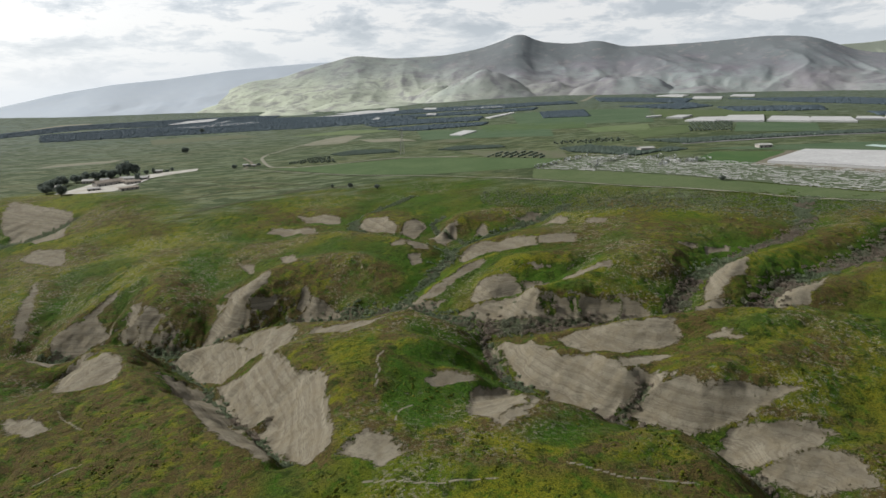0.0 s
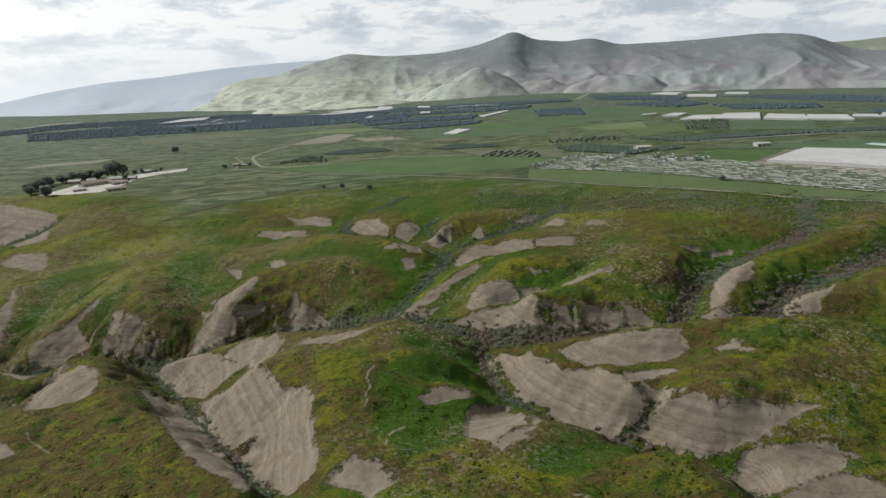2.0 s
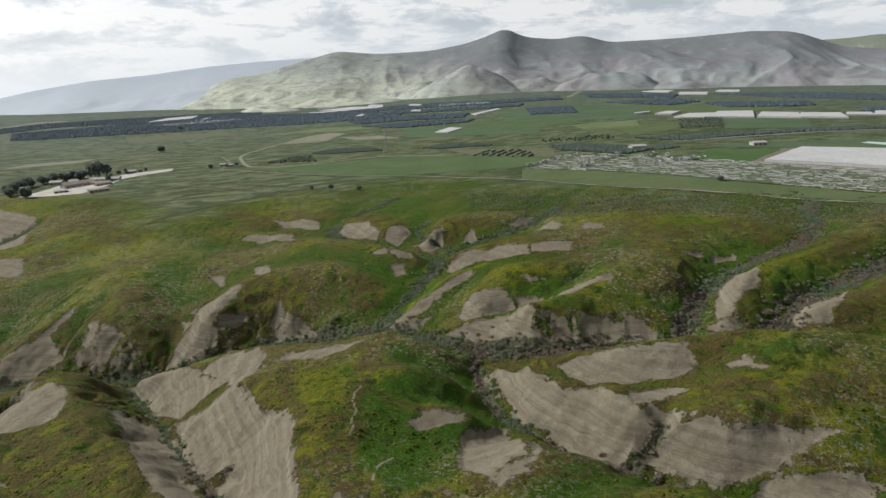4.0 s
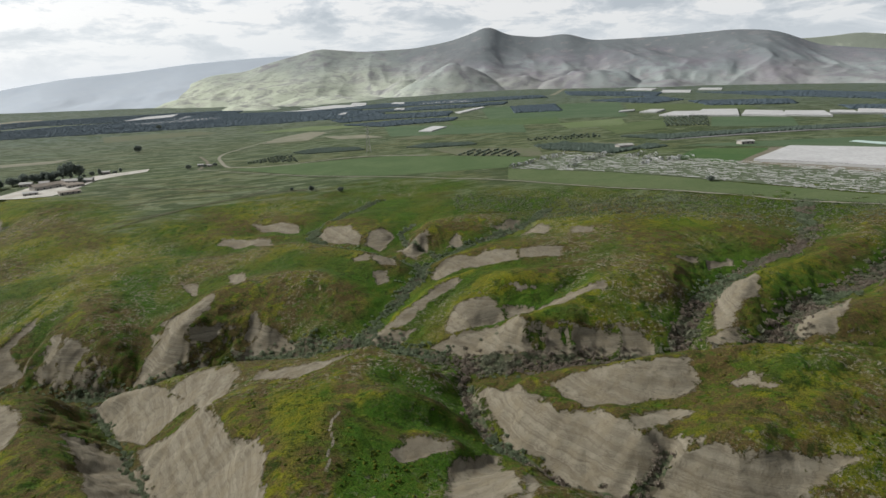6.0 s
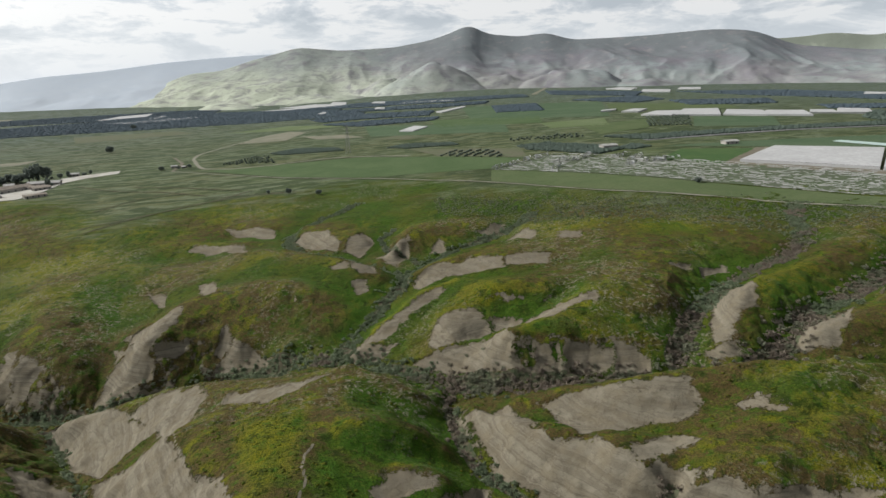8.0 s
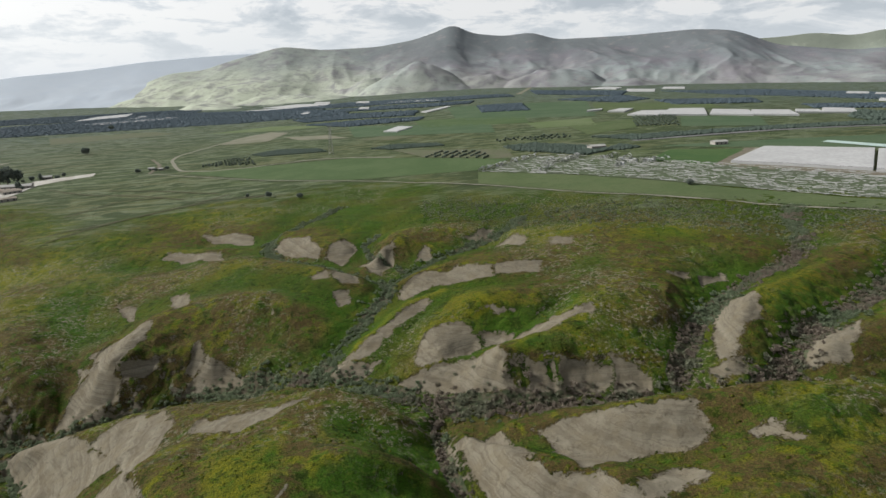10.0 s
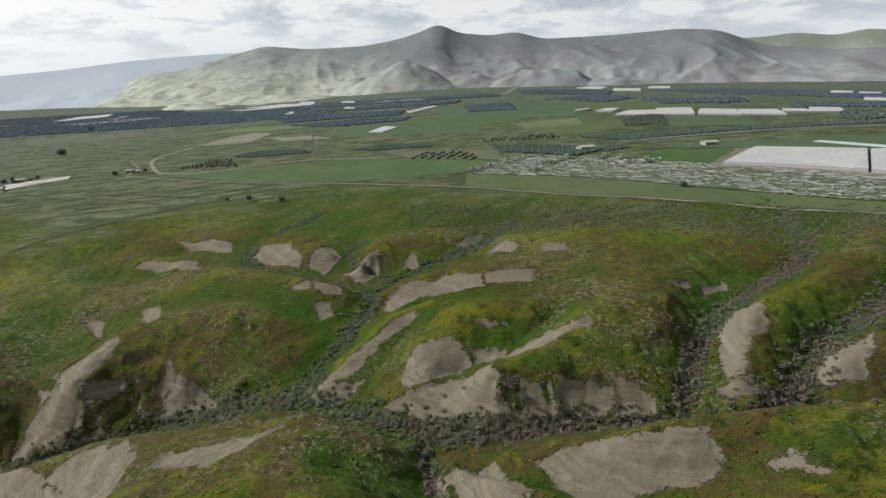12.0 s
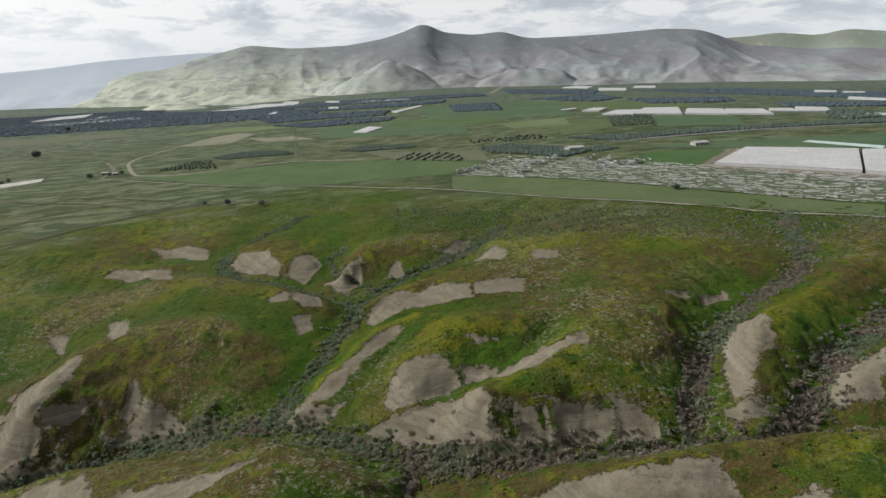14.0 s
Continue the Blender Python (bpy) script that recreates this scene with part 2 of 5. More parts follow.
def gully(half_width, *line):
    GULLIES.append((half_width, line))


def ridge(*line):
    RIDGES.append((0.0, line))


# floors of the washes and side valleys: half the floor's width, then x, y, height over the valley's slope
gully(3.6, (157, 208, -9), (140, 209, -9.3), (125, 213, -9), (103, 217, -9.8), (94, 222, -9.8), (80, 224, -9.6), (68, 227, -9.4), (54, 229, -9.4), (39, 232, -9.2), (24, 240, -10.6), (8, 251, -10.8), (-7, 263, -11), (-18, 273, -12), (-28, 277, -13), (-42, 282, -16.5), (-55, 288, -21), (-69, 290, -24), (-85, 284, -25.5), (-100, 284, -27.5))  # main wash
gully(3.2, (-100, 284, -27.5), (-129, 289, -31), (-153, 292, -31), (-196, 296, -31.5), (-225, 294, -32), (-250, 297, -33))  # lower main wash
gully(2.4, (-16, 272, -11.5), (-12, 291, -11.5), (-4, 302, -9), (2, 316, -7), (9, 330, -6.5), (14, 346, -6.5), (23, 359, -6), (37, 372, -4.5), (55, 381, -3), (73, 392, -2), (88, 410, -1.5), (100, 428, -1))  # middle side valley
gully(2.2, (14, 346, -6.5), (5, 353, -6), (-8, 368, -5.5), (-24, 388, -5), (-42, 400, -4.5), (-54, 420, -4.5), (-57, 450, -4.5), (-46, 476, -4), (-31, 500, -3), (-15, 525, -2))  # far left fork
gully(1.0, (23, 359, -6), (16, 372, -5), (4, 392, -4.5), (0, 412, -3.5), (10, 430, -2))  # fork between cones
gully(0.5, (-57, 450, -4.5), (-80, 465, -7), (-105, 478, -8.5))  # under far bluff
gully(0.5, (-88, 425, -4), (-110, 436, -8), (-132, 445, -9))  # under far bluff two
gully(3.0, (97, 223, -9.8), (98, 232, -8), (106, 243, -6.5), (115, 254, -5.5), (124, 263, -4.5), (136, 273, -3.4), (155, 285, -2.8), (181, 298, -2), (196, 309, -0.5), (212, 330, 0.5), (230, 362, 0.5), (250, 385, 0))  # right valley
gully(3.6, (112, 213, -9.5), (123, 222, -9), (133, 229, -8.5), (142, 238, -6.5), (158, 247, -5.5), (177, 255, -4.5), (203, 270, -4), (239, 290, -4))  # right outer valley
gully(0.7, (-138, 289, -31), (-117, 256, -26), (-104, 237, -21), (-81, 203, -14), (-61, 171, -9), (-48, 150, -4), (-40, 138, 0))  # near left gully
gully(1.0, (20, 239, -11), (20, 226, -12), (22, 205, -10.8), (25, 189, -9.8), (31, 178, -9.3), (40, 167, -9), (52, 157, -9), (58, 160, -7), (64, 165, -3))  # near right gully
gully(0.7, (52, 157, -9), (62, 148, -9.5), (72, 138, -10.5), (79, 128, -11), (82, 116, -11), (80, 104, -10))  # second near gully
gully(0.5, (30, 219, -9.5), (42, 206, -6), (52, 197, -4.5), (64, 190, -3.6), (76, 190, -2.4), (88, 192, -1.6))  # behind right crest
gully(0.5, (-6, 221, 0.5), (1, 219, -2.5), (9, 214, -5.5), (18, 210, -10))  # path dell
gully(0.5, (-6, 190, 3.6), (2, 190, 0.8), (11, 190, -3.4), (21, 188, -8))  # front dell
gully(0.5, (-104, 245, -21), (-88, 243, -14), (-72, 234, -7), (-58, 228, -3))  # facet hollow
gully(0.5, (-163, 250, -24), (-158, 222, -13), (-170, 210, -12))  # left near dell
gully(0.5, (34, 137, 3.5), (44, 143, 0), (52, 152, -6))  # spur hollow
gully(0.5, (-2, 150, 4.2), (6, 158, 1.5), (14, 166, -2), (22, 176, -7))  # small dell
gully(0.5, (-48, 288, -19), (-46, 298, -12), (-42, 312, -5))  # cleft beside cone
gully(0.5, (-10, 322, -4), (-24, 333, -0.4), (-40, 346, 0.6), (-58, 352, 1), (-80, 353, -1), (-98, 350, -5), (-118, 347, -11))  # back of left hill
gully(0.5, (16, 324, -6), (30, 323, -3.6), (45, 319, -1.4), (60, 313, 0.4), (76, 312, 1.4), (90, 316, 2.4))  # under white rim
gully(0.5, (37, 264, -6.5), (46, 266, -5.4), (54, 270, -4), (64, 275, -0.8), (76, 281, 2.6))  # dome hollow
gully(0.5, (2, 260, -10.4), (8, 274, -7.4), (16, 288, -5), (26, 300, -2.4))  # nose hollow
gully(0.5, (49, 231, -9), (50, 237, -4.5), (51, 241, -1.5))  # cliff cleft
gully(0.5, (58, 230, -9), (58.5, 236, -4.5), (59, 240, -1.5))  # cliff cleft two
gully(0.5, (74, 228, -9), (76, 235, -5), (78, 240, -2.6))  # cliff cleft three
gully(0.5, (-173, 294, -31), (-177, 312, -22), (-176, 330, -15), (-178, 345, -9.5))  # left ravine
gully(0.5, (-120, 292, -29.5), (-122, 306, -22), (-123, 322, -14), (-127, 345, -11.5), (-134, 360, -10), (-138, 378, -8))  # left ravine two
gully(0.5, (-212, 297, -32), (-222, 322, -26), (-222, 345, -20), (-232, 375, -15), (-240, 395, -13))  # far left ravine
gully(5.0, (-478, 572, -24), (-382, 535, -20), (-362, 545, -16), (-340, 572, -8))  # far left canyon
gully(0.5, (76, 142, -9.5), (88, 140, -6), (98, 138, -5.6))  # third dell
# crests, noses, rims and high ground
ridge((-11, 243, 0.6), (-14, 226, 2.4), (-16, 211, 4.4), (-17, 195, 6.8), (-18, 178, 8.3), (-18, 163, 8.8), (-19, 150, 7.7), (-12, 138, 7.7), (0, 131, 6.8), (13, 122, 6.5), (30, 121, 5.5), (45, 116, 4))  # front hill
ridge((-11, 243, 0.6), (0, 231, 0.2), (10, 227, -3.5), (17, 222, -8.5))  # front hill right nose
ridge((-16, 211, 4.4), (-7, 201, 6), (2, 200, 3.9), (10, 200, 0.3), (17, 196, -4.5))  # spur one
ridge((-17, 190, 7), (-9, 185, 4.8), (-1, 182, 2), (7, 183, 0.8), (13, 178, -1))  # spur two
ridge((-11, 243, 0.6), (-27, 243, -1.8), (-45, 244, -2.6), (-62, 255, -5), (-77, 261, -8.6), (-96, 263, -14), (-112, 264, -18), (-124, 268, -24))  # front hill left nose
ridge((-34, 219, 2), (-46, 224, 0.6), (-60, 212, 1.2))  # facet rim
ridge((-60, 212, 1.2), (-50, 200, 2.8), (-40, 187, 5), (-36, 179, 7.2), (-34, 163, 7.2), (-31, 147, 5.4), (-30, 133, 4.4))  # scarp rim
ridge((-60, 212, 1.2), (-68, 209, -4), (-76, 206, -9.5))  # scarp spur
ridge((-143, 250, -7), (-134, 238, -5.2), (-120, 222, -4), (-111, 210, -2.2), (-97, 194, -1.8), (-82, 178, 0.8), (-66, 158, 3.8), (-52, 145, 4), (-41, 138, 3))  # left front hill
ridge((-134, 238, -5.2), (-124, 210, -4), (-117, 190, -2), (-95, 168, 1), (-72, 149, 4), (-50, 128, 4.5))  # left front back
ridge((-143, 250, -7), (-151, 232, -9), (-140, 205, -5), (-129, 183, 0), (-128, 165, 0))  # left front edge
ridge((-143, 250, -7), (-137, 259, -13), (-131, 264, -20))  # left front nose
ridge((-143, 250, -7), (-155, 256, -10), (-166, 262, -14.5))  # left front shoulder
ridge((-222, 262, -12), (-192, 261, -14), (-174, 250, -18))  # left near spur
ridge((26, 222, -8.5), (30, 212, -5), (34, 201, -1.5), (42, 190, 0.5), (51, 184, 1), (56, 174, 2.6), (60, 168, 1.6))  # right scarp rim
ridge((40, 216, -6), (48, 213, -4), (58, 211, -2), (70, 208, 1.2), (80, 207, 2.2), (95, 206, 2.8), (113, 205, 2.8), (131, 204, 0.8), (150, 200, -1.5))  # right crest
ridge((60, 168, 1.6), (68, 172, 1.6), (76, 172, 3.1), (84, 171, 4.3), (94, 167, 4.5), (104, 164, 3.7), (118, 165, 2))  # second crest
ridge((62, 164, -1), (70, 163, 1.6), (77, 160, 3.2), (82, 156, 3.4), (90, 156, 1.2), (97, 156, 0.2))  # second scarp rim
ridge((72, 149, -6), (80, 150, -3.6), (90, 146, -2.4), (100, 143, -3), (112, 140, -5))  # third rim
ridge((84, 131, -7), (92, 131, -5), (102, 128, -5.4), (112, 127, -6))  # fourth rim
ridge((-2, 134, 6.6), (10, 140, 5.7), (19, 143, 6.5), (25, 155, 4.2), (29, 163, 0.3), (33, 170, -4))  # spur three
ridge((19, 143, 6.5), (35, 149, 3.6), (44, 152, -1))  # spur three fork
ridge((31, 122, 5.5), (42, 130, 4.2), (52, 138, 2.2), (62, 136, 1.2), (66, 128, 1.2), (70, 118, -1))  # spur four
ridge((45, 116, 4), (60, 112, 2.4), (70, 106, -1))  # front right
ridge((-56, 107, 6), (-20, 102, 6), (13, 96, 7), (40, 95, 5))  # front
ridge((-91, 327, -0.8), (-85, 338, 0), (-70, 338, 1.6), (-55, 337, 3), (-42, 333, 3), (-31, 324, 1.2), (-23, 315, -2.4), (-16, 304, -6))  # middle left hill
ridge((-91, 327, -0.8), (-96, 314, -2.6), (-100, 304, -6), (-105, 299, -13), (-110, 294, -22))  # pale crest
ridge((-57, 330, 2), (-60, 320, -2.4), (-61, 310, -6.8), (-61, 301, -10.2), (-58, 294, -18))  # cone
ridge((-84, 332, -0.2), (-86, 318, -3.2), (-87, 307, -8.5), (-88, 294, -18))  # left flank
ridge((-70, 320, -3.6), (-69, 310, -7.4), (-68, 302, -14))  # chimney
ridge((-42, 287, -11.5), (-41, 282, -14.5))  # small cone
ridge((-76, 400, 1.8), (-53, 397, 2.1), (-38, 378, 2.8), (-21, 362, 2.8), (-8, 350, 1.6), (0, 340, -1))  # left hill back
ridge((-74, 392, 1.2), (-98, 404, -2), (-115, 398, -5), (-130, 400, -6))  # left hill shoulder
ridge((-112, 503, -3), (-92, 495, -2.4), (-75, 478, -2))  # far bluff
ridge((-130, 468, -4), (-109, 455, -3.6), (-88, 440, -1.6))  # far bluff two
ridge((-49, 456, 0.2), (-36, 440, 1.8), (-29, 422, 1.5), (-27, 410, 0))  # bluff
ridge((-18, 432, 0.4), (-13, 420, 1.2), (-9, 406, -0.4))  # bluff two
ridge((17, 412, 3.2), (16, 397, 4.2), (11, 385, 1.4), (8, 374, -1.5))  # bluff three
ridge((31, 392, 2.2), (45, 394, 2.2), (66, 402, 2.6))  # bluff ridge
ridge((84, 388, 2.2), (102, 370, 3.2), (118, 366, 4.4))  # bluff four
ridge((17, 340, -3), (28, 348, -0.4), (40, 345, 2), (54, 336, 3.8), (66, 328, 4.2), (78, 324, 3.8), (90, 328, 3.6))  # white rim
ridge((-11, 270, -8), (-4, 279, -6.3), (4, 290, -4.3), (12, 301, -2.8), (22, 310, -1), (34, 316, 0.9))  # valley nose
ridge((38, 296, 2.7), (43, 291, 5), (52, 292, 6.1), (60, 290, 6), (67, 284, 5.2))  # dome
ridge((45, 246, 4), (53, 254, 2.4), (60, 260, 1.8), (67, 264, 2.2), (78, 270, 5.2), (90, 277, 6.4), (99, 280, 6.1), (116, 288, 4.6))  # bare crest
ridge((45, 246, 4), (54, 243, 1.2), (63, 241, 0.8), (70, 242, -0.4), (83, 240, -1.8), (90, 239, -3), (97, 238, -4))  # cliff rim
ridge((89, 256, 2.6), (101, 256, 2.6), (110, 262, 2.6), (118, 281, 4.2), (120, 312, 5.2), (136, 330, 5))  # east shoulder
ridge((22, 276, -2.6), (30, 286, -0.2), (38, 296, 2.7))  # cliff spur
ridge((15, 257, -7), (24, 263, -3), (31, 270, -2.6))  # low spur
ridge((136, 330, 5), (155, 336, 4.4), (178, 329, 3.4), (178, 311, 1.6))  # middle plateau
ridge((106, 222, -6.5), (113, 226, -4.5), (124, 241, -1), (132, 250, 2.2), (139, 260, 2.8), (152, 270, 2.2), (172, 276, 2.2), (192, 283, 2), (218, 296, 3.2), (250, 322, 3.2))  # right ridge
ridge((138, 227, -7), (146, 229, -2.2), (156, 232, -0.8), (170, 236, -0.8), (195, 248, 0.2))  # right hill
ridge((-186, 385, -4.5), (-182, 365, -6.5), (-188, 345, -9.5), (-197, 327, -15), (-205, 312, -21), (-211, 301, -28))  # far left nose two
ridge((-178, 376, -4), (-164, 352, -4.6), (-152, 330, -6.6), (-138, 312, -12), (-128, 301, -21))  # left peak
ridge((-164, 352, -4.6), (-162, 328, -8.6), (-157, 311, -13), (-152, 299, -25))  # left peak spur
ridge((-268, 417, -11), (-252, 375, -12), (-240, 340, -16), (-228, 312, -24))  # far left nose
ridge((-304, 440, -13), (-265, 445, -12.5), (-237, 450, -11.5), (-205, 440, -8.5), (-177, 428, -5.5), (-140, 415, -4))  # far left plateau
ridge((-477, 590, -6), (-446, 645, -2), (-337, 589, 1), (-281, 493, -4), (-303, 451, -12), (-346, 439, -14))  # canyon rim


def nearest(lines, x, y):
    """Distance to the nearest of the lines, and the height of the lines about a place."""
    best, top, total = np.full_like(x, 1e9), np.zeros_like(x), np.zeros_like(x)
    for wide, line in lines:
        c = np.array(line, float)
        k = np.where((x > c[:, 0].min() - 110) & (x < c[:, 0].max() + 110) & (y > c[:, 1].min() - 110) & (y < c[:, 1].max() + 110))[0]
        px, py = x[k], y[k]
        d_line, z_line = np.full_like(px, 1e9), np.zeros_like(px)
        for (ax, ay, az), (bx, by, bz) in zip(line, line[1:]):
            ux, uy = bx - ax, by - ay
            t = np.clip(((px - ax) * ux + (py - ay) * uy) / (ux * ux + uy * uy + 1e-6), 0, 1)
            d = np.hypot(px - ax - t * ux, py - ay - t * uy)
            closer = d < d_line
            d_line, z_line = np.where(closer, d, d_line), np.where(closer, az + t * (bz - az), z_line)
        d_line = np.maximum(d_line - wide, 0)
        w = 1.0 / (d_line + 0.6) ** 4
        top[k] += w * z_line
        total[k] += w
        best[k] = np.minimum(best[k], d_line)
    return best, top / np.maximum(total, 1e-12)


def near_lines(lines, x, y):
    """Distance on the plan to the nearest of the lines."""
    best = np.full_like(x, 1e9)
    for wide, line in lines:
        for (ax, ay, _), (bx, by, _) in zip(line, line[1:]):
            ux, uy = bx - ax, by - ay
            t = np.clip(((x - ax) * ux + (y - ay) * uy) / (ux * ux + uy * uy + 1e-6), 0, 1)
            best = np.minimum(best, np.maximum(np.hypot(x - ax - t * ux, y - ay - t * uy) - wide, 0))
    return best


class Relief:
    """A smooth surface stretched over the crests and the washes."""

    def __init__(self, lines, step, round_off, slack):
        spots = []
        for _, line in lines:
            for (ax, ay, az), (bx, by, bz) in zip(line, line[1:]):
                n = max(1, round(math.hypot(bx - ax, by - ay) / step))
                spots += [(ax + (bx - ax) * i / n, ay + (by - ay) * i / n, az + (bz - az) * i / n) for i in range(n)]
            spots.append(line[-1])
        s = np.array(spots, float)
        self.x, self.y, self.soft = s[:, 0], s[:, 1], round_off
        n = len(s)
        m = np.ones((n + 1, n + 1))
        m[:n, :n] = -np.sqrt((self.x[:, None] - self.x) ** 2 + (self.y[:, None] - self.y) ** 2 + round_off**2) + slack * np.eye(n)
        m[n, n] = 0
        self.pull = np.linalg.solve(m, np.append(s[:, 2], 0))

    def __call__(self, x, y):
        out = np.full(x.shape, self.pull[-1])
        flat_out, fx, fy = out.reshape(-1), np.ravel(x), np.ravel(y)
        for i in range(0, len(fx), 4000):
            d = (fx[i:i + 4000, None] - self.x) ** 2
            d += (fy[i:i + 4000, None] - self.y) ** 2
            d += self.soft**2
            flat_out[i:i + 4000] -= np.sqrt(d) @ self.pull[:-1]
        return out


RELIEF = Relief(GULLIES + RIDGES, 4.0, 1.8, 0.1)


SCARS = []


def scar(*corners):
    SCARS.append(corners)


def inside(corners, x, y, soft=4.0):
    """1 well inside an outline on the plan, 0.5 on it, 0 outside. The outline wanders a little."""
    c = np.array(corners, float)
    box = (x > c[:, 0].min() - 5) & (x < c[:, 0].max() + 5) & (y > c[:, 1].min() - 5) & (y < c[:, 1].max() + 5)
    out = np.zeros_like(x)
    px, py = x[box], y[box]
    px, py = px + 1.7 * bumps(px, py, 9, 3, 68), py + 1.7 * bumps(px, py, 9, 3, 69)
    d, odd = np.full_like(px, 1e9), np.zeros(px.shape, bool)
    for (ax, ay), (bx, by) in zip(c, np.roll(c, -1, 0)):
        t = np.clip(((px - ax) * (bx - ax) + (py - ay) * (by - ay)) / ((bx - ax) ** 2 + (by - ay) ** 2 + 1e-6), 0, 1)
        d = np.minimum(d, np.hypot(px - ax - t * (bx - ax), py - ay - t * (by - ay)))
        if by != ay:
            odd ^= ((ay > py) != (by > py)) & (px < (bx - ax) * (py - ay) / (by - ay) + ax)
    out[box] = np.clip(0.5 + (np.where(odd, d, -d) + 0.9) / soft, 0, 1)
    return out


# faces of bare marl, as outlines on the plan
scar((-60, 301), (-66, 300), (-69, 294), (-62, 290), (-52, 287), (-47, 290), (-54, 296))  # cone
scar((-68, 311), (-70, 306), (-71, 302), (-68, 302), (-66, 306))  # chimney
scar((-43, 284), (-48, 283), (-38, 273), (-38, 279))  # small cone
scar((-93, 329), (-102, 324), (-107, 311), (-116, 307), (-120, 296), (-115, 292), (-104, 292), (-96, 293), (-95, 297), (-99, 301), (-92, 309), (-89, 325))  # pale crest
scar((-94, 302), (-86, 305), (-83, 304), (-88, 299), (-94, 299))  # crest foot
scar((-113, 319), (-108, 322), (-102, 324), (-99, 306), (-107, 308))  # hollow scar
scar((-11, 275), (4, 289), (14, 301), (26, 309), (28, 305), (16, 297), (8, 287), (4, 279), (-3, 276))  # valley nose
scar((-13, 275), (-3, 274), (4, 271), (-3, 264), (-9, 265))  # lower nose
scar((24, 281), (30, 283), (39, 277), (41, 268), (33, 262), (20, 260), (18, 268))  # dome cliff
scar((11, 255), (20, 256), (30, 258), (42, 251), (44, 244), (43, 240), (45, 235), (34, 240), (19, 249))  # lower face
scar((43, 274), (51, 273), (54, 270), (48, 268), (42, 269))  # face band
scar((53, 239), (56, 238), (57, 235), (59, 233), (56, 232), (52, 233))  # cliff
scar((63, 240), (70, 238), (78, 238), (78, 234), (72, 230), (66, 232), (63, 233))  # cliff two
scar((81, 239), (85, 235), (89, 231), (87, 228), (80, 228), (76, 229))  # cliff three
scar((52, 269), (69, 269), (83, 267), (83, 264), (68, 260), (53, 254))  # bare crest
scar((16, 334), (29, 343), (39, 337), (44, 341), (59, 331), (58, 322), (43, 326), (32, 330), (18, 325))  # white rim
scar((60, 330), (70, 329), (83, 327), (77, 317), (68, 321), (60, 323))  # white rim two
scar((-54, 434), (-48, 445), (-34, 435), (-23, 407), (-25, 400), (-41, 410))  # bluff
scar((-21, 397), (-17, 413), (-9, 421), (-4, 405), (-11, 388))  # bluff two
scar((-1, 379), (9, 392), (15, 383), (16, 373), (8, 363))  # bluff three
scar((17, 395), (17, 387), (11, 385))  # bluff top
scar((30, 383), (35, 386), (35, 373), (29, 375))  # bluff four
scar((58, 394), (65, 399), (75, 404), (71, 392), (60, 391))  # far scar
scar((70, 371), (82, 383), (87, 372), (81, 358))  # bluff five
scar((97, 366), (107, 357), (102, 347), (94, 353))  # bluff six
scar((-110, 495), (-87, 485), (-71, 471), (-71, 459), (-101, 483))  # far bluff
scar((-125, 451), (-122, 459), (-86, 436), (-80, 413), (-97, 433))  # far bluff two
scar((-25, 352), (-19, 356), (-15, 347), (-23, 347))  # hill scar
scar((-15, 350), (-8, 372), (-3, 342), (-11, 341))  # hill scar two
scar((-13, 334), (-8, 336), (-6, 327), (-11, 324))  # hill scar three
scar((-96, 368), (-84, 361), (-78, 338), (-83, 336))  # left scar
scar((-124, 376), (-112, 367), (-105, 345), (-116, 361))  # left scar two
scar((127, 262), (138, 271), (146, 269), (136, 250), (128, 246), (117, 233), (113, 234), (118, 246))  # ridge face
scar((109, 231), (118, 231), (117, 224), (107, 225))  # ridge foot
scar((139, 233), (149, 239), (167, 242), (150, 223), (143, 224), (136, 228))  # right hill face
scar((138, 292), (151, 297), (149, 292), (136, 287))  # tongue
scar((125, 294), (134, 295), (131, 291))  # tongue two
scar((-87, 250), (-74, 259), (-59, 244), (-59, 234), (-60, 214), (-76, 238))  # nose crown
scar((-49, 232), (-35, 225), (-28, 230), (-18, 236), (-26, 236), (-39, 237), (-49, 239))  # broken crown
scar((-132, 277), (-125, 292), (-87, 249), (-71, 232), (-80, 229), (-86, 221), (-104, 240))  # facet one
scar((-85, 217), (-63, 215), (-55, 201), (-49, 190), (-38, 183), (-36, 173), (-46, 176), (-61, 175), (-71, 191))  # facet two
scar((-56, 162), (-48, 189), (-37, 178), (-33, 162), (-28, 137), (-33, 133), (-43, 149), (-52, 154))  # facet three
scar((-95, 206), (-80, 198), (-52, 150), (-45, 150), (-44, 135), (-58, 147), (-74, 167))  # gully bank
scar((-142, 207), (-164, 255), (-143, 244), (-128, 229), (-120, 208), (-131, 205))  # left hill face
scar((-109, 221), (-98, 220), (-76, 199), (-63, 179), (-69, 174), (-85, 191))  # left hill foot
scar((-143, 181), (-133, 179), (-122, 171), (-126, 166), (-136, 171))  # left near scar
scar((26, 215), (37, 215), (41, 188), (52, 182), (57, 172), (58, 168), (56, 164), (44, 151), (40, 172), (30, 186), (26, 202))  # right scarp
scar((45, 213), (57, 210), (78, 206), (87, 204), (86, 194), (78, 191), (64, 192), (51, 186), (48, 204))  # crest face
scar((60, 177), (71, 183), (76, 178), (71, 175), (59, 172))  # crest foot scar
scar((58, 167), (64, 170), (71, 164), (66, 164), (61, 163), (57, 162))  # scarp gap
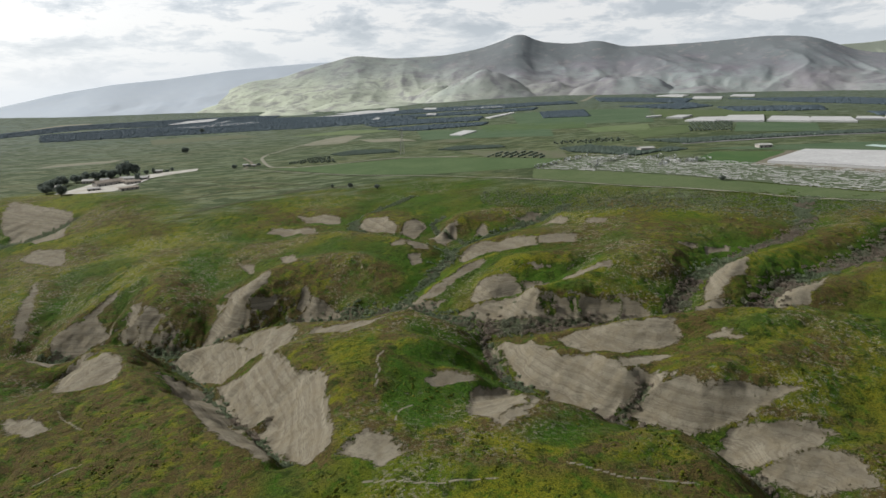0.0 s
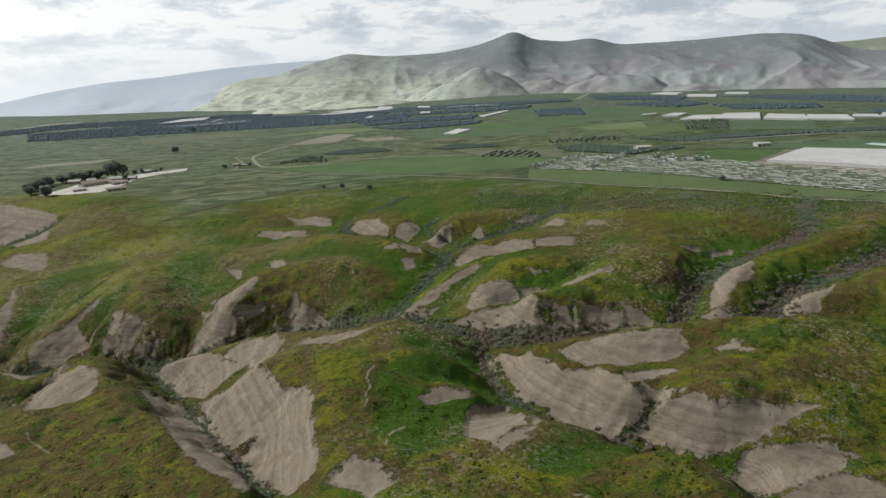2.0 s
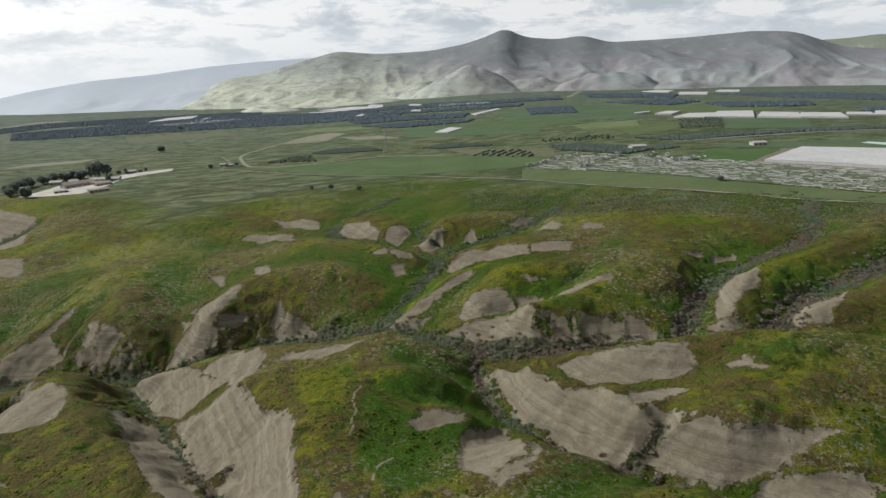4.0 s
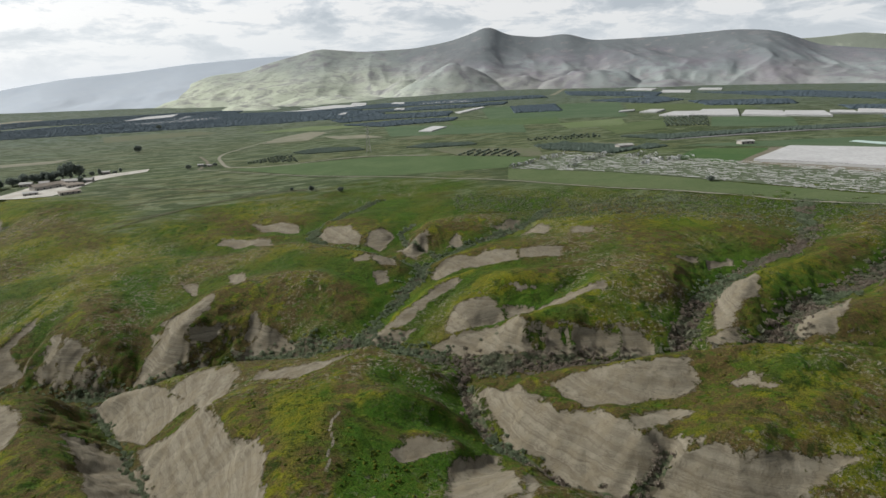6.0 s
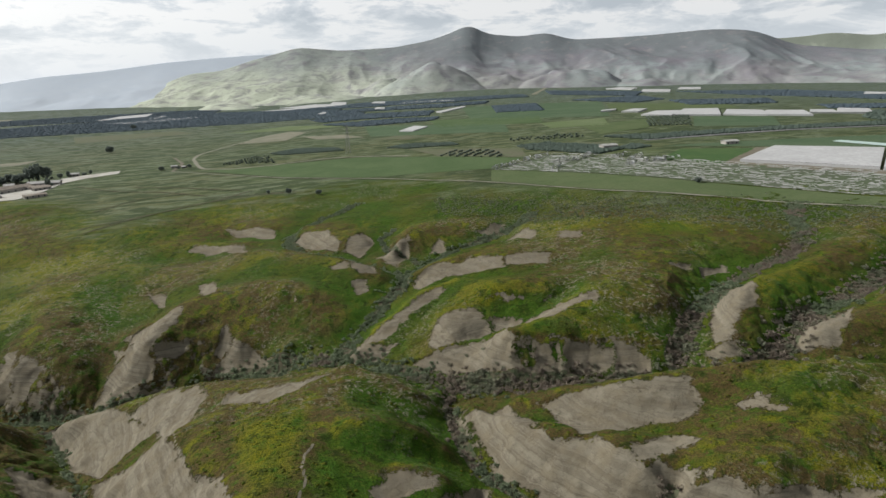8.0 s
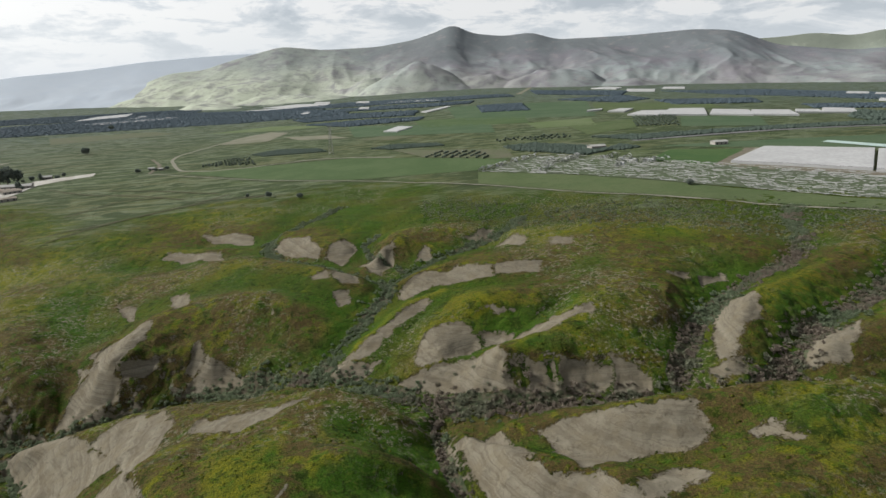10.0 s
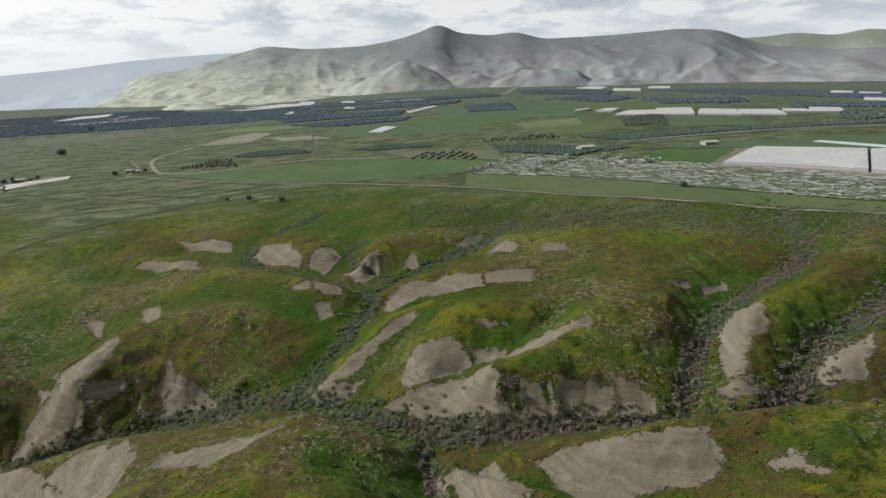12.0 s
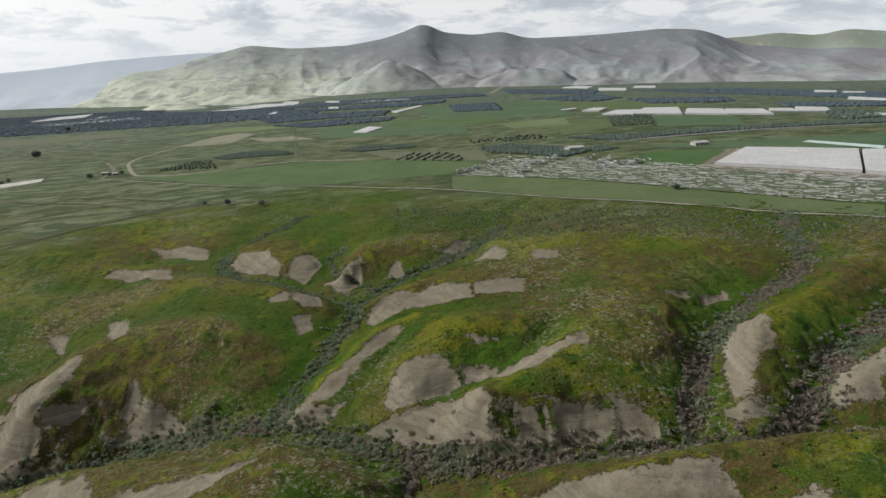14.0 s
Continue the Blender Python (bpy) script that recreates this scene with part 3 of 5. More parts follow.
scar((57, 159), (65, 162), (75, 160), (75, 154), (88, 156), (95, 154), (103, 153), (95, 150), (85, 148), (78, 147), (68, 150), (61, 155))  # bedded scarp
scar((65, 129), (82, 145), (94, 143), (104, 137), (97, 133), (87, 132), (80, 132), (76, 137))  # third scarp
scar((80, 130), (89, 131), (100, 131), (103, 119), (96, 120), (85, 124))  # fourth scarp
scar((95, 188), (100, 189), (100, 182))  # right knob
scar((-4, 173), (0, 181), (9, 181), (14, 178), (6, 174), (-1, 170))  # spur scar
scar((9, 147), (13, 171), (24, 181), (24, 151), (16, 142))  # spur scar two
scar((14, 141), (24, 148), (29, 159), (25, 143), (17, 139))  # spur edge
scar((-24, 133), (-18, 139), (-12, 136), (-8, 129), (-15, 125))  # broken ground
scar((-192, 266), (-206, 312), (-191, 326), (-176, 307), (-186, 302), (-176, 258))  # far nose face
scar((-187, 351), (-191, 331), (-196, 324), (-191, 323), (-187, 335))  # nose two crest
scar((-170, 324), (-164, 321), (-159, 303), (-162, 302))  # left streak
scar((-159, 317), (-147, 310), (-150, 300), (-156, 300))  # left streak two
scar((-233, 316), (-253, 362), (-259, 383), (-241, 350), (-228, 315))  # far nose
scar((-425, 594), (-477, 691), (-350, 591), (-316, 511), (-328, 492), (-391, 555))  # canyon cliff
scar((-313, 452), (-318, 475), (-290, 468), (-265, 424))  # canyon cliff two


def carved(x, y):
    """How far the bare faces are cut back into the slope, with a lip along their rims."""
    cut = np.zeros_like(x)
    for corners in SCARS:
        cut = np.maximum(cut, ease(inside(corners, x, y), 0.42, 0.85))
    return cut


def land(x, y):
    """Height of the ground, how high a place lies between wash (0) and crest (1), and how near it is to the badland."""
    x, y = np.asarray(x, float), np.asarray(y, float)
    flat = 1 - ease(np.hypot(x, y), 520, 700)
    level = 1.5 + flat * (0.7 * bumps(x, y, 120, 3, 51) + 0.25 * bumps(x, y, 20, 3, 52))
    z, rise, near = level.copy(), np.zeros_like(x), np.zeros_like(x)
    k = (np.abs(x) < 640) & (y > 30) & (y < 760)
    px, py = x[k], y[k]
    if px.size:
        wx = px + 1.6 * bumps(px, py, 18, 3, 11) + 0.7 * bumps(px, py, 6, 2, 12)
        wy = py + 1.6 * bumps(px, py, 18, 3, 21) + 0.7 * bumps(px, py, 6, 2, 22)
        (dg, zg), (dr, zr) = nearest(GULLIES, wx, wy), nearest(RIDGES, wx, wy)
        up = dg / (dg + dr + 1e-6)
        up = 1 - (1 - up) ** 1.5
        close = 1 - ease(np.minimum(dg, dr), 26, 95)
        h = RELIEF(wx, wy)
        # soft gullies down the flanks, rills on the bare faces, hummocks on the tops
        flank = np.clip(4 * up * (1 - up), 0, 1)
        cut = carved(px, py)
        deep = np.clip((zr - zg) / 12, 0, 1.4)
        # the hills swell outward and steepen towards the wash
        h += deep * (1 - 0.6 * cut) * 2.6 * up**0.6 * (1 - up) * 2.2
        h -= np.sqrt(flank) * deep * (1 - 0.55 * cut) * 2.3 * (1 - ease(np.abs(bumps(px, py, 27, 2, 35)), 0.0, 0.4))
        h -= flank * deep * (1.2 - 0.75 * cut) * (1 - ease(np.abs(bumps(px, py, 9, 3, 31)), 0.0, 0.4))
        h -= flank * deep * (0.3 - 0.14 * cut) * (1 - ease(np.abs(bumps(px, py, 3.4, 2, 33)), 0.0, 0.4))
        h += up * (0.7 * bumps(px, py, 17, 3, 41) + 0.3 * bumps(px, py, 4, 3, 42)) + 0.14 * bumps(px, py, 2.4, 2, 43)
        h -= 0.5 * cut
        z[k], rise[k], near[k] = level[k] + close * (h - level[k]), up, close
    return tilt(x, y) + z, rise, near


def spaced(stops):
    """Coordinates along one axis: stretches of (from, to, step at the start, step at the end)."""
    out = []
    for a, b, s, e in stops:
        v = a
        while v < b:
            out.append(v)
            v += s + (e - s) * (v - a) / (b - a)
    return np.array(out + [stops[-1][1]])


xs = spaced([(-4600, -900, 160, 60), (-900, -420, 30, 5), (-420, -200, 3, 1.2), (-200, 190, 0.7, 0.7), (190, 300, 1.0, 2.5), (300, 900, 4, 40), (900, 4600, 60, 160)])
ys = spaced([(-900, 40, 150, 6), (40, 110, 4, 1.0), (110, 330, 0.65, 0.8), (330, 480, 0.9, 1.6), (480, 700, 1.8, 5), (700, 1400, 6, 25), (1400, 4800, 30, 140)])
gx, gy = np.meshgrid(xs, ys)
gz, rise, near = land(gx, gy)
slope_y, slope_x = np.gradient(gz, ys, xs)
slope = np.hypot(slope_x - 0.07, slope_y)


def sheet(name, x, y, z, mat, masks=None):
    """A grid of ground as one smooth mesh, with masks as attributes."""
    rows, cols = z.shape
    me = bpy.data.meshes.new(name)
    k = np.arange(rows * cols).reshape(rows, cols)
    quads = np.stack([k[:-1, :-1], k[:-1, 1:], k[1:, 1:], k[1:, :-1]], -1).reshape(-1, 4)
    me.vertices.add(rows * cols)
    me.vertices.foreach_set("co", np.stack([x, y, z], -1).astype(np.float32).ravel())
    me.loops.add(quads.size)
    me.loops.foreach_set("vertex_index", quads.astype(np.int32).ravel())
    me.polygons.add(len(quads))
    me.polygons.foreach_set("loop_start", np.arange(0, quads.size, 4, dtype=np.int32))
    me.update(calc_edges=True)
    me.polygons.foreach_set("use_smooth", np.ones(len(quads), bool))
    for key, value in (masks or {}).items():
        me.attributes.new(key, "FLOAT", "POINT").data.foreach_set("value", np.clip(value, 0, 1).astype(np.float32).ravel())
    me.materials.append(mat)
    return new(name, me)


west = ease(slope_x - 0.07, -0.15, 0.45)
steep = ease(slope, 0.35, 1.0)
bare = near * (0.34 + 0.2 * west + 0.14 * ease(slope_y, 0.2, 0.7)) * ease(slope, 0.55, 1.05)
for corners in SCARS:
    bare = np.maximum(bare, inside(corners, gx, gy, 5.0) * (0.86 + 0.3 * steep))
to_floor = near_lines([g for g in GULLIES if g[0] > 0.8], gx + 1.6 * bumps(gx, gy, 18, 3, 11), gy + 1.6 * bumps(gx, gy, 18, 3, 21))
wash = near * (1 - ease(to_floor, 0.0, 1.6)) * ease(bumps(gx, gy, 14, 3, 66), -0.45, 0.1)
# dry patches on tops; the extra share on the left hills paints cloud shadow
dry = near * ease(bumps(gx, gy, 38, 3, 61) + 0.6 * (rise - 0.62) + 0.6 * ease(rise, 0.82, 1.0) * ease(-gy, -270, -230) + 0.75 * ease(-gx, 30, 80) * ease(-gy, -360, -320) + 0.6 * ease(-gx, 20, 80) * ease(-gy, -250, -200), -0.15, 0.45)
lush = near * np.clip(1.25 * ease(-slope_x, -0.02, 0.22) + 0.5 * ease(bumps(gx, gy, 30, 3, 62), 0.2, 0.6), 0, 1)
stony = near * ease(bumps(gx, gy, 45, 3, 63), -0.2, 0.4)
plain = 1 - near ** 0.42
# footpaths trodden through the cover
trod = np.zeros_like(gx)
for path in (
    ((-17.0, 188.4), (-18.4, 179.4), (-17.1, 170.4), (-17.6, 164.6), (-18.2, 160.6)),
    ((29.7, 120.2), (35.1, 118.2), (42.0, 115.5), (49.4, 114.9), (57.6, 113.5)),
    ((-17.8, 120.8), (-2.1, 116.7), (6.7, 116.2), (13.1, 116.8)),
    ((-6.7, 153.7), (-10.9, 148.5), (-11.5, 143.9)),
    ((-125.2, 181.7), (-114.7, 172.7), (-108.4, 167.9)),
    ((-33.7, 162.4), (-31.4, 153.0), (-29.8, 145.7)),
    ((-96.2, 145.9), (-101.1, 143.5), (-105.6, 138.5)),
    ((-69.3, 229.6), (-59.0, 211.6), (-55.0, 203.2), (-51.4, 195.7)),
):
    for (ax, ay), (bx, by) in zip(path, path[1:]):
        box_x, box_y = (min(ax, bx) - 2 < xs) & (xs < max(ax, bx) + 2), (min(ay, by) - 2 < ys) & (ys < max(ay, by) + 2)
        cell = np.ix_(box_y, box_x)
        px, py = gx[cell] + 1.3 * bumps(gx[cell], gy[cell], 6, 2, 67), gy[cell]
        t = np.clip(((px - ax) * (bx - ax) + (py - ay) * (by - ay)) / ((bx - ax) ** 2 + (by - ay) ** 2 + 1e-6), 0, 1)
        trod[cell] = np.maximum(trod[cell], 1 - ease(np.hypot(px - ax - t * (bx - ax), py - ay - t * (by - ay)), 0.0, 0.68))
# "open" is the share of haze colour, growing with distance
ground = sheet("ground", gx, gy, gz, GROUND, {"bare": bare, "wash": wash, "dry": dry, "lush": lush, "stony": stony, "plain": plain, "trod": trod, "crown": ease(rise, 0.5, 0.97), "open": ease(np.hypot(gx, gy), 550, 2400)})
tagged(ground, "green hummocky badland of pale marl running out into a flat valley", "ground", kind="structure")


def heights(x, y):
    """Height of the ground's mesh at places on the plan."""
    x, y = np.asarray(x, float), np.asarray(y, float)
    i = np.clip(np.searchsorted(xs, x) - 1, 0, len(xs) - 2)
    j = np.clip(np.searchsorted(ys, y) - 1, 0, len(ys) - 2)
    u = np.clip((x - xs[i]) / (xs[i + 1] - xs[i]), 0, 1)
    v = np.clip((y - ys[j]) / (ys[j + 1] - ys[j]), 0, 1)
    return (gz[j, i] * (1 - u) + gz[j, i + 1] * u) * (1 - v) + (gz[j + 1, i] * (1 - u) + gz[j + 1, i + 1] * u) * v


# ---- mountains ----


def far_hills(name, label, profile, crest, foot, back, steps, mat, seed, rough, lower=-70, foothills=()):
    """A range seen from the valley: crest heights by bearing, spurs and gullies running down to the foot."""
    bearing, top = np.array(profile).T
    az = np.arange(bearing[0] - 3, bearing[-1] + 3, steps)
    r = np.concatenate([np.linspace(foot, crest, 90), np.linspace(crest, back, 14)[1:]])
    A, Rr = np.meshgrid(az, r)
    round_off = np.array([np.interp(az + d, bearing, top) for d in (-0.6, -0.3, 0, 0.3, 0.6)]).mean(0)
    hz = round_off[None, :] + 0 * A
    u = np.clip((Rr - foot) / (crest - foot), 0, 1)
    x, y = Rr * np.sin(np.radians(A)), Rr * np.cos(np.radians(A))
    low = tilt(x, y) + lower
    bx, by = x + 260 * bumps(x, y, 900, 2, seed), y + 260 * bumps(x, y, 900, 2, seed + 1)
    shape = 0.38 * u + 0.62 * u**1.7
    z = low + (hz - low) * shape
    # branching spurs and ravines, finer towards the foot
    mid = 4 * u * (1 - u)
    for size, high, q in ((820, 120, 3), (400, 70, 5), (190, 34, 7), (90, 15, 9)):
        spur = 1 - 2.4 * np.abs(bumps(bx, by * 0.62, size, 2, seed + q))
        z += rough * high * (spur - 0.35) * mid * (1 - 0.35 * u)
    for where, far, high, wide in foothills:
        ox, oy = far * math.sin(radians(where)), far * math.cos(radians(where))
        d = np.hypot(bx - ox, (by - oy) * 0.8) / wide
        z = np.maximum(z, low + high * np.exp(-d * d * 1.2) * (1 + 0.25 * bumps(x, y, 160, 3, seed + 31)))
    behind = Rr > crest
    z = np.where(behind, hz - (Rr - crest) * 0.7, z)
    return tagged(sheet(name, x, y, z, mat), label, "mountains", kind="structure")


def hill_material(name, lit_meadow, olive, rock, pale, grain=1.0):
    """Grass and bare rock; sunlit haze low in the west is coloured in."""
    m, n, l, shader = material(name, 1.0)
    shader.inputs["Specular IOR Level"].default_value = 0.0
    k = Net(m)
    at = k.n.new("ShaderNodeSeparateXYZ")
    k.l.new(k.place, at.inputs[0])
    # colour carries sun and haze to the west, shade to the east
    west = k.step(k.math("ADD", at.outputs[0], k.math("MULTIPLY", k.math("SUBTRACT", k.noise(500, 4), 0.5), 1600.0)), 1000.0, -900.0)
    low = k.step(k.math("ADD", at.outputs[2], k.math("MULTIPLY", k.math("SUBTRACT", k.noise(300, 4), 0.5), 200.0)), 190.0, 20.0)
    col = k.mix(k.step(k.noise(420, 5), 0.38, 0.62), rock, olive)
    col = k.mix(k.math("MULTIPLY", west, 0.95), col, tuple(0.5 * (a + b) for a, b in zip(olive, lit_meadow)))
    col = k.mix(k.math("MULTIPLY", low, k.step(west, 0.0, 1.0, 0.2, 1.0)), col, lit_meadow)
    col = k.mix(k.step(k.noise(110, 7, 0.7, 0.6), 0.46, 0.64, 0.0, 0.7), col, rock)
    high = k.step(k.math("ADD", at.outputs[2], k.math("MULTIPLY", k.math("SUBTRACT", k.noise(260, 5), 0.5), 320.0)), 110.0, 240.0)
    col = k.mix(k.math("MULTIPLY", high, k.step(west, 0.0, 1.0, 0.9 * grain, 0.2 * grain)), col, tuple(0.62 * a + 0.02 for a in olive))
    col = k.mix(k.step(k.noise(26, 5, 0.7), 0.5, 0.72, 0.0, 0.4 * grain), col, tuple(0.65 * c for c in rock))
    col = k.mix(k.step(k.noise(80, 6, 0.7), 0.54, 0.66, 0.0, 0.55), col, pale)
    l.new(col, shader.inputs["Base Color"])
    l.new(k.bump(k.noise(55, 5, 0.6), 0.25 * grain, 8), shader.inputs["Normal"])
    return m


# blue-grey haze is mixed into the grass and rock colours
HILLS = hill_material("hazed_grassy_hillside", (0.40, 0.43, 0.345), (0.200, 0.226, 0.238), (0.172, 0.164, 0.186), (0.240, 0.224, 0.228))
GREEN_RANGE = hill_material("green_hillside", (0.27, 0.30, 0.24), (0.24, 0.27, 0.22), (0.22, 0.245, 0.21), (0.27, 0.29, 0.24))
# flat pale blue: the haze of distance is put into the base colour
FAR_RANGE = hill_material("hazed_distant_range", (0.42, 0.46, 0.51), (0.40, 0.445, 0.50), (0.40, 0.445, 0.505), (0.43, 0.47, 0.52), 0.0)
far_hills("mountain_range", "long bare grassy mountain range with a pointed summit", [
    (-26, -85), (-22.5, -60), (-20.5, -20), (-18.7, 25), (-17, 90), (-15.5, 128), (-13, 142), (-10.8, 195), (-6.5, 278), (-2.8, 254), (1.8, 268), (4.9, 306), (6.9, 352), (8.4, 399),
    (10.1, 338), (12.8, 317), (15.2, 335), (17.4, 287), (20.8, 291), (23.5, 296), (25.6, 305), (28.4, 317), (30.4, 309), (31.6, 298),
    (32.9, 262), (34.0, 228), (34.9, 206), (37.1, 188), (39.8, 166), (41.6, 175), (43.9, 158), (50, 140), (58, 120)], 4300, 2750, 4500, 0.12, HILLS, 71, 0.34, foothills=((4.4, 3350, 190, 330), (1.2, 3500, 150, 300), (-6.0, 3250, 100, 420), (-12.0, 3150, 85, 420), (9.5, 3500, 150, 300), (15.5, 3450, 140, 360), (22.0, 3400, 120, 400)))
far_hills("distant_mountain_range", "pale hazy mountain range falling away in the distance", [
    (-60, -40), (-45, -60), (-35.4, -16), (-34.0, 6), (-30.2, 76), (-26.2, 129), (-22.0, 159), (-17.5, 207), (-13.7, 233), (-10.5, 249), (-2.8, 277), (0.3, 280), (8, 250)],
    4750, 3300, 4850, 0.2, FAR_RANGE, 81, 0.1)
far_hills("green_mountain_range", "fresh green rolling range showing behind the nearer mountains", [
    (27, 150), (30, 230), (32.9, 266), (34.9, 270), (37.1, 288), (39.8, 260), (41.6, 293), (43.9, 269), (50, 245), (58, 215)],
    4800, 4250, 4900, 0.2, GREEN_RANGE, 91, 0.3)

# ---- the plain: fields, roads, groves, net houses ----
rng = np.random.default_rng(7)


def mesh_of(name, verts, faces, mats, smooth=False):
    me = bpy.data.meshes.new(name)
    me.from_pydata(verts, [], faces)
    for m in mats if isinstance(mats, (list, tuple)) else [mats]:
        me.materials.append(m)
    if smooth:
        me.polygons.foreach_set("use_smooth", np.ones(len(me.polygons), bool))
    me.update()
    return me


def part(name, bm, mat, parent, label=""):
    """Links a bmesh as one mesh object under a thing or a part."""
    me = bpy.data.meshes.new(name)
    bm.to_mesh(me)
    bm.free()
    me.materials.append(mat)
    ob = new(name, me)
    ob.parent = parent
    return tagged(ob, label)


def empty(name, x, y, z, turn=0.0):
    ob = new(name)
    ob.matrix_world = Matrix.Translation((x, y, z)) @ Matrix.Rotation(turn, 4, "Z")
    return ob


def box(bm, size, at, turn=0.0, taper=1.0):
    """A box standing on at (its base's middle)."""
    made = bmesh.ops.create_cube(bm, size=1.0)["verts"]
    for v in made:
        k = taper if v.co.z > 0 else 1.0
        v.co = Vector((v.co.x * size[0] * k, v.co.y * size[1] * k, (v.co.z + 0.5) * size[2]))
    bmesh.ops.transform(bm, matrix=Matrix.Translation(at) @ Matrix.Rotation(turn, 4, "Z"), verts=made)
    return made


def rod(bm, a, b, r, sides=5, r2=None):
    a, b = Vector(a), Vector(b)
    made = bmesh.ops.create_cone(bm, cap_ends=True, segments=sides, radius1=r, radius2=r if r2 is None else r2, depth=(b - a).length)["verts"]
    turn = (b - a).to_track_quat("Z", "Y").to_matrix().to_4x4()
    bmesh.ops.transform(bm, matrix=Matrix.Translation((a + b) / 2) @ turn, verts=made)


def drape(bm, lift, longest=22.0):
    for _ in range(7):
        edges = [e for e in bm.edges if e.calc_length() > longest]
        if not edges:
            break
        bmesh.ops.subdivide_edges(bm, edges=edges, cuts=1, use_grid_fill=True)
        bmesh.ops.triangulate(bm, faces=[f for f in bm.faces if len(f.verts) > 4])
    z = heights([v.co.x for v in bm.verts], [v.co.y for v in bm.verts])
    for v, h in zip(bm.verts, z):
        v.co.z = h + lift


def field(name, corners, mat, label, layer):
    bm = bmesh.new()
    face = bm.faces.new([bm.verts.new((x, y, 0)) for x, y in corners])
    if face.normal.z < 0:
        bmesh.ops.reverse_faces(bm, faces=[face])
    bmesh.ops.triangulate(bm, faces=bm.faces[:])
    drape(bm, 0.14 + 0.12 * layer)
    ob = part(name, bm, mat, None)
    return tagged(ob, label, "field" if name == "field" else "farmyard", kind="structure")


def band(name, line, width, mat, label, layer):
    """A ribbon of road along a line on the plan, its edges a little uneven."""
    pts = [Vector(p) for p in line]
    fine = []
    for a, b in zip(pts, pts[1:]):
        n = max(1, int((b - a).length / 9))
        fine += [a.lerp(b, i / n) for i in range(n)]
    fine.append(pts[-1])
    for _ in range(3):
        fine = [fine[0]] + [(a + 2 * b + c) / 4 for a, b, c in zip(fine, fine[1:], fine[2:])] + [fine[-1]]
    verts, faces = [], []
    for i, p in enumerate(fine):
        way = (fine[min(i + 1, len(fine) - 1)] - fine[max(i - 1, 0)]).normalized()
        side = Vector((-way.y, way.x)) * width / 2
        for s in (-1, -0.34, 0.34, 1):
            q = p + side * s * (1 + 0.14 * rng.normal() * (abs(s) == 1))
            verts.append((q.x, q.y, 0))
    z = heights([v[0] for v in verts], [v[1] for v in verts])
    verts = [(v[0], v[1], h + 0.14 + 0.12 * layer) for v, h in zip(verts, z)]
    for i in range(len(fine) - 1):
        for s in range(3):
            a = 4 * i + s
            faces.append((a + 1, a, a + 4, a + 5))
    return tagged(new(name, mesh_of(name, verts, faces, mat)), label, "road", kind="structure")


def within(corners, x, y):
    odd = np.zeros(np.shape(x), bool)
    for (ax, ay), (bx, by) in zip(corners, corners[1:] + corners[:1]):
        if ay != by:
            odd ^= ((ay > y) != (by > y)) & (x < (bx - ax) * (y - ay) / (by - ay) + ax)
    return odd


def scatter(corners, step, jitter=0.45):
    c = np.array(corners, float)
    x, y = np.meshgrid(np.arange(c[:, 0].min(), c[:, 0].max(), step), np.arange(c[:, 1].min(), c[:, 1].max(), step))
    x, y = x + step * jitter * rng.uniform(-1, 1, x.shape), y + step * jitter * rng.uniform(-1, 1, y.shape)
    k = within([tuple(p) for p in corners], x, y)
    return x[k], y[k]


def ball(level):
    bm = bmesh.new()
    bmesh.ops.create_icosphere(bm, subdivisions=level, radius=1.0)
    v = np.array([q.co[:] for q in bm.verts])
    f = np.array([[q.index for q in p.verts] for p in bm.faces])
    bm.free()
    return v, f


BALLS = {1: ball(1), 2: ball(2)}


def clumps(name, x, y, wide, tall, mat, level=1, rough=0.28, sink=0.1, label="", category="", kind="stuff"):
    """Many rounded, ragged clumps of leaves joined into one mesh."""
    v, f = BALLS[level]
    n = len(x)
    z = heights(x, y)
    push = 1 + rough * rng.normal(size=(n, len(v), 1))
    turn = rng.uniform(0, 2 * np.pi, n)
    c, s = np.cos(turn)[:, None], np.sin(turn)[:, None]
    p = v[None] * push
    p = np.stack([p[..., 0] * c - p[..., 1] * s, p[..., 0] * s + p[..., 1] * c, p[..., 2]], -1)
    wide, tall = np.broadcast_to(wide, n), np.broadcast_to(tall, n)
    p[..., 0] = p[..., 0] * wide[:, None] / 2 + np.asarray(x)[:, None]
    p[..., 1] = p[..., 1] * wide[:, None] / 2 + np.asarray(y)[:, None]
    p[..., 2] = (p[..., 2] + 1 - 2 * sink) * tall[:, None] / 2 + z[:, None]
    faces = (f[None] + (np.arange(n) * len(v))[:, None, None]).reshape(-1, 3)
    me = bpy.data.meshes.new(name)
    me.vertices.add(n * len(v))
    me.vertices.foreach_set("co", p.astype(np.float32).ravel())
    me.loops.add(faces.size)
    me.loops.foreach_set("vertex_index", faces.astype(np.int32).ravel())
    me.polygons.add(len(faces))
    me.polygons.foreach_set("loop_start", np.arange(0, faces.size, 3, dtype=np.int32))
    me.update(calc_edges=True)
    me.materials.append(mat)
    return tagged(new(name, me), label, category, kind=kind)


def grove(corners, tall, step, mat, label):
    step *= 0.42 if step < 8 else 0.6
    x, y = scatter(corners, step)
    clumps("grove", x, y, rng.uniform(1.1, 1.9, len(x)) * step, rng.uniform(0.3, 0.48, len(x)) * tall, mat, 1, 0.12, 0.3, label, "trees")


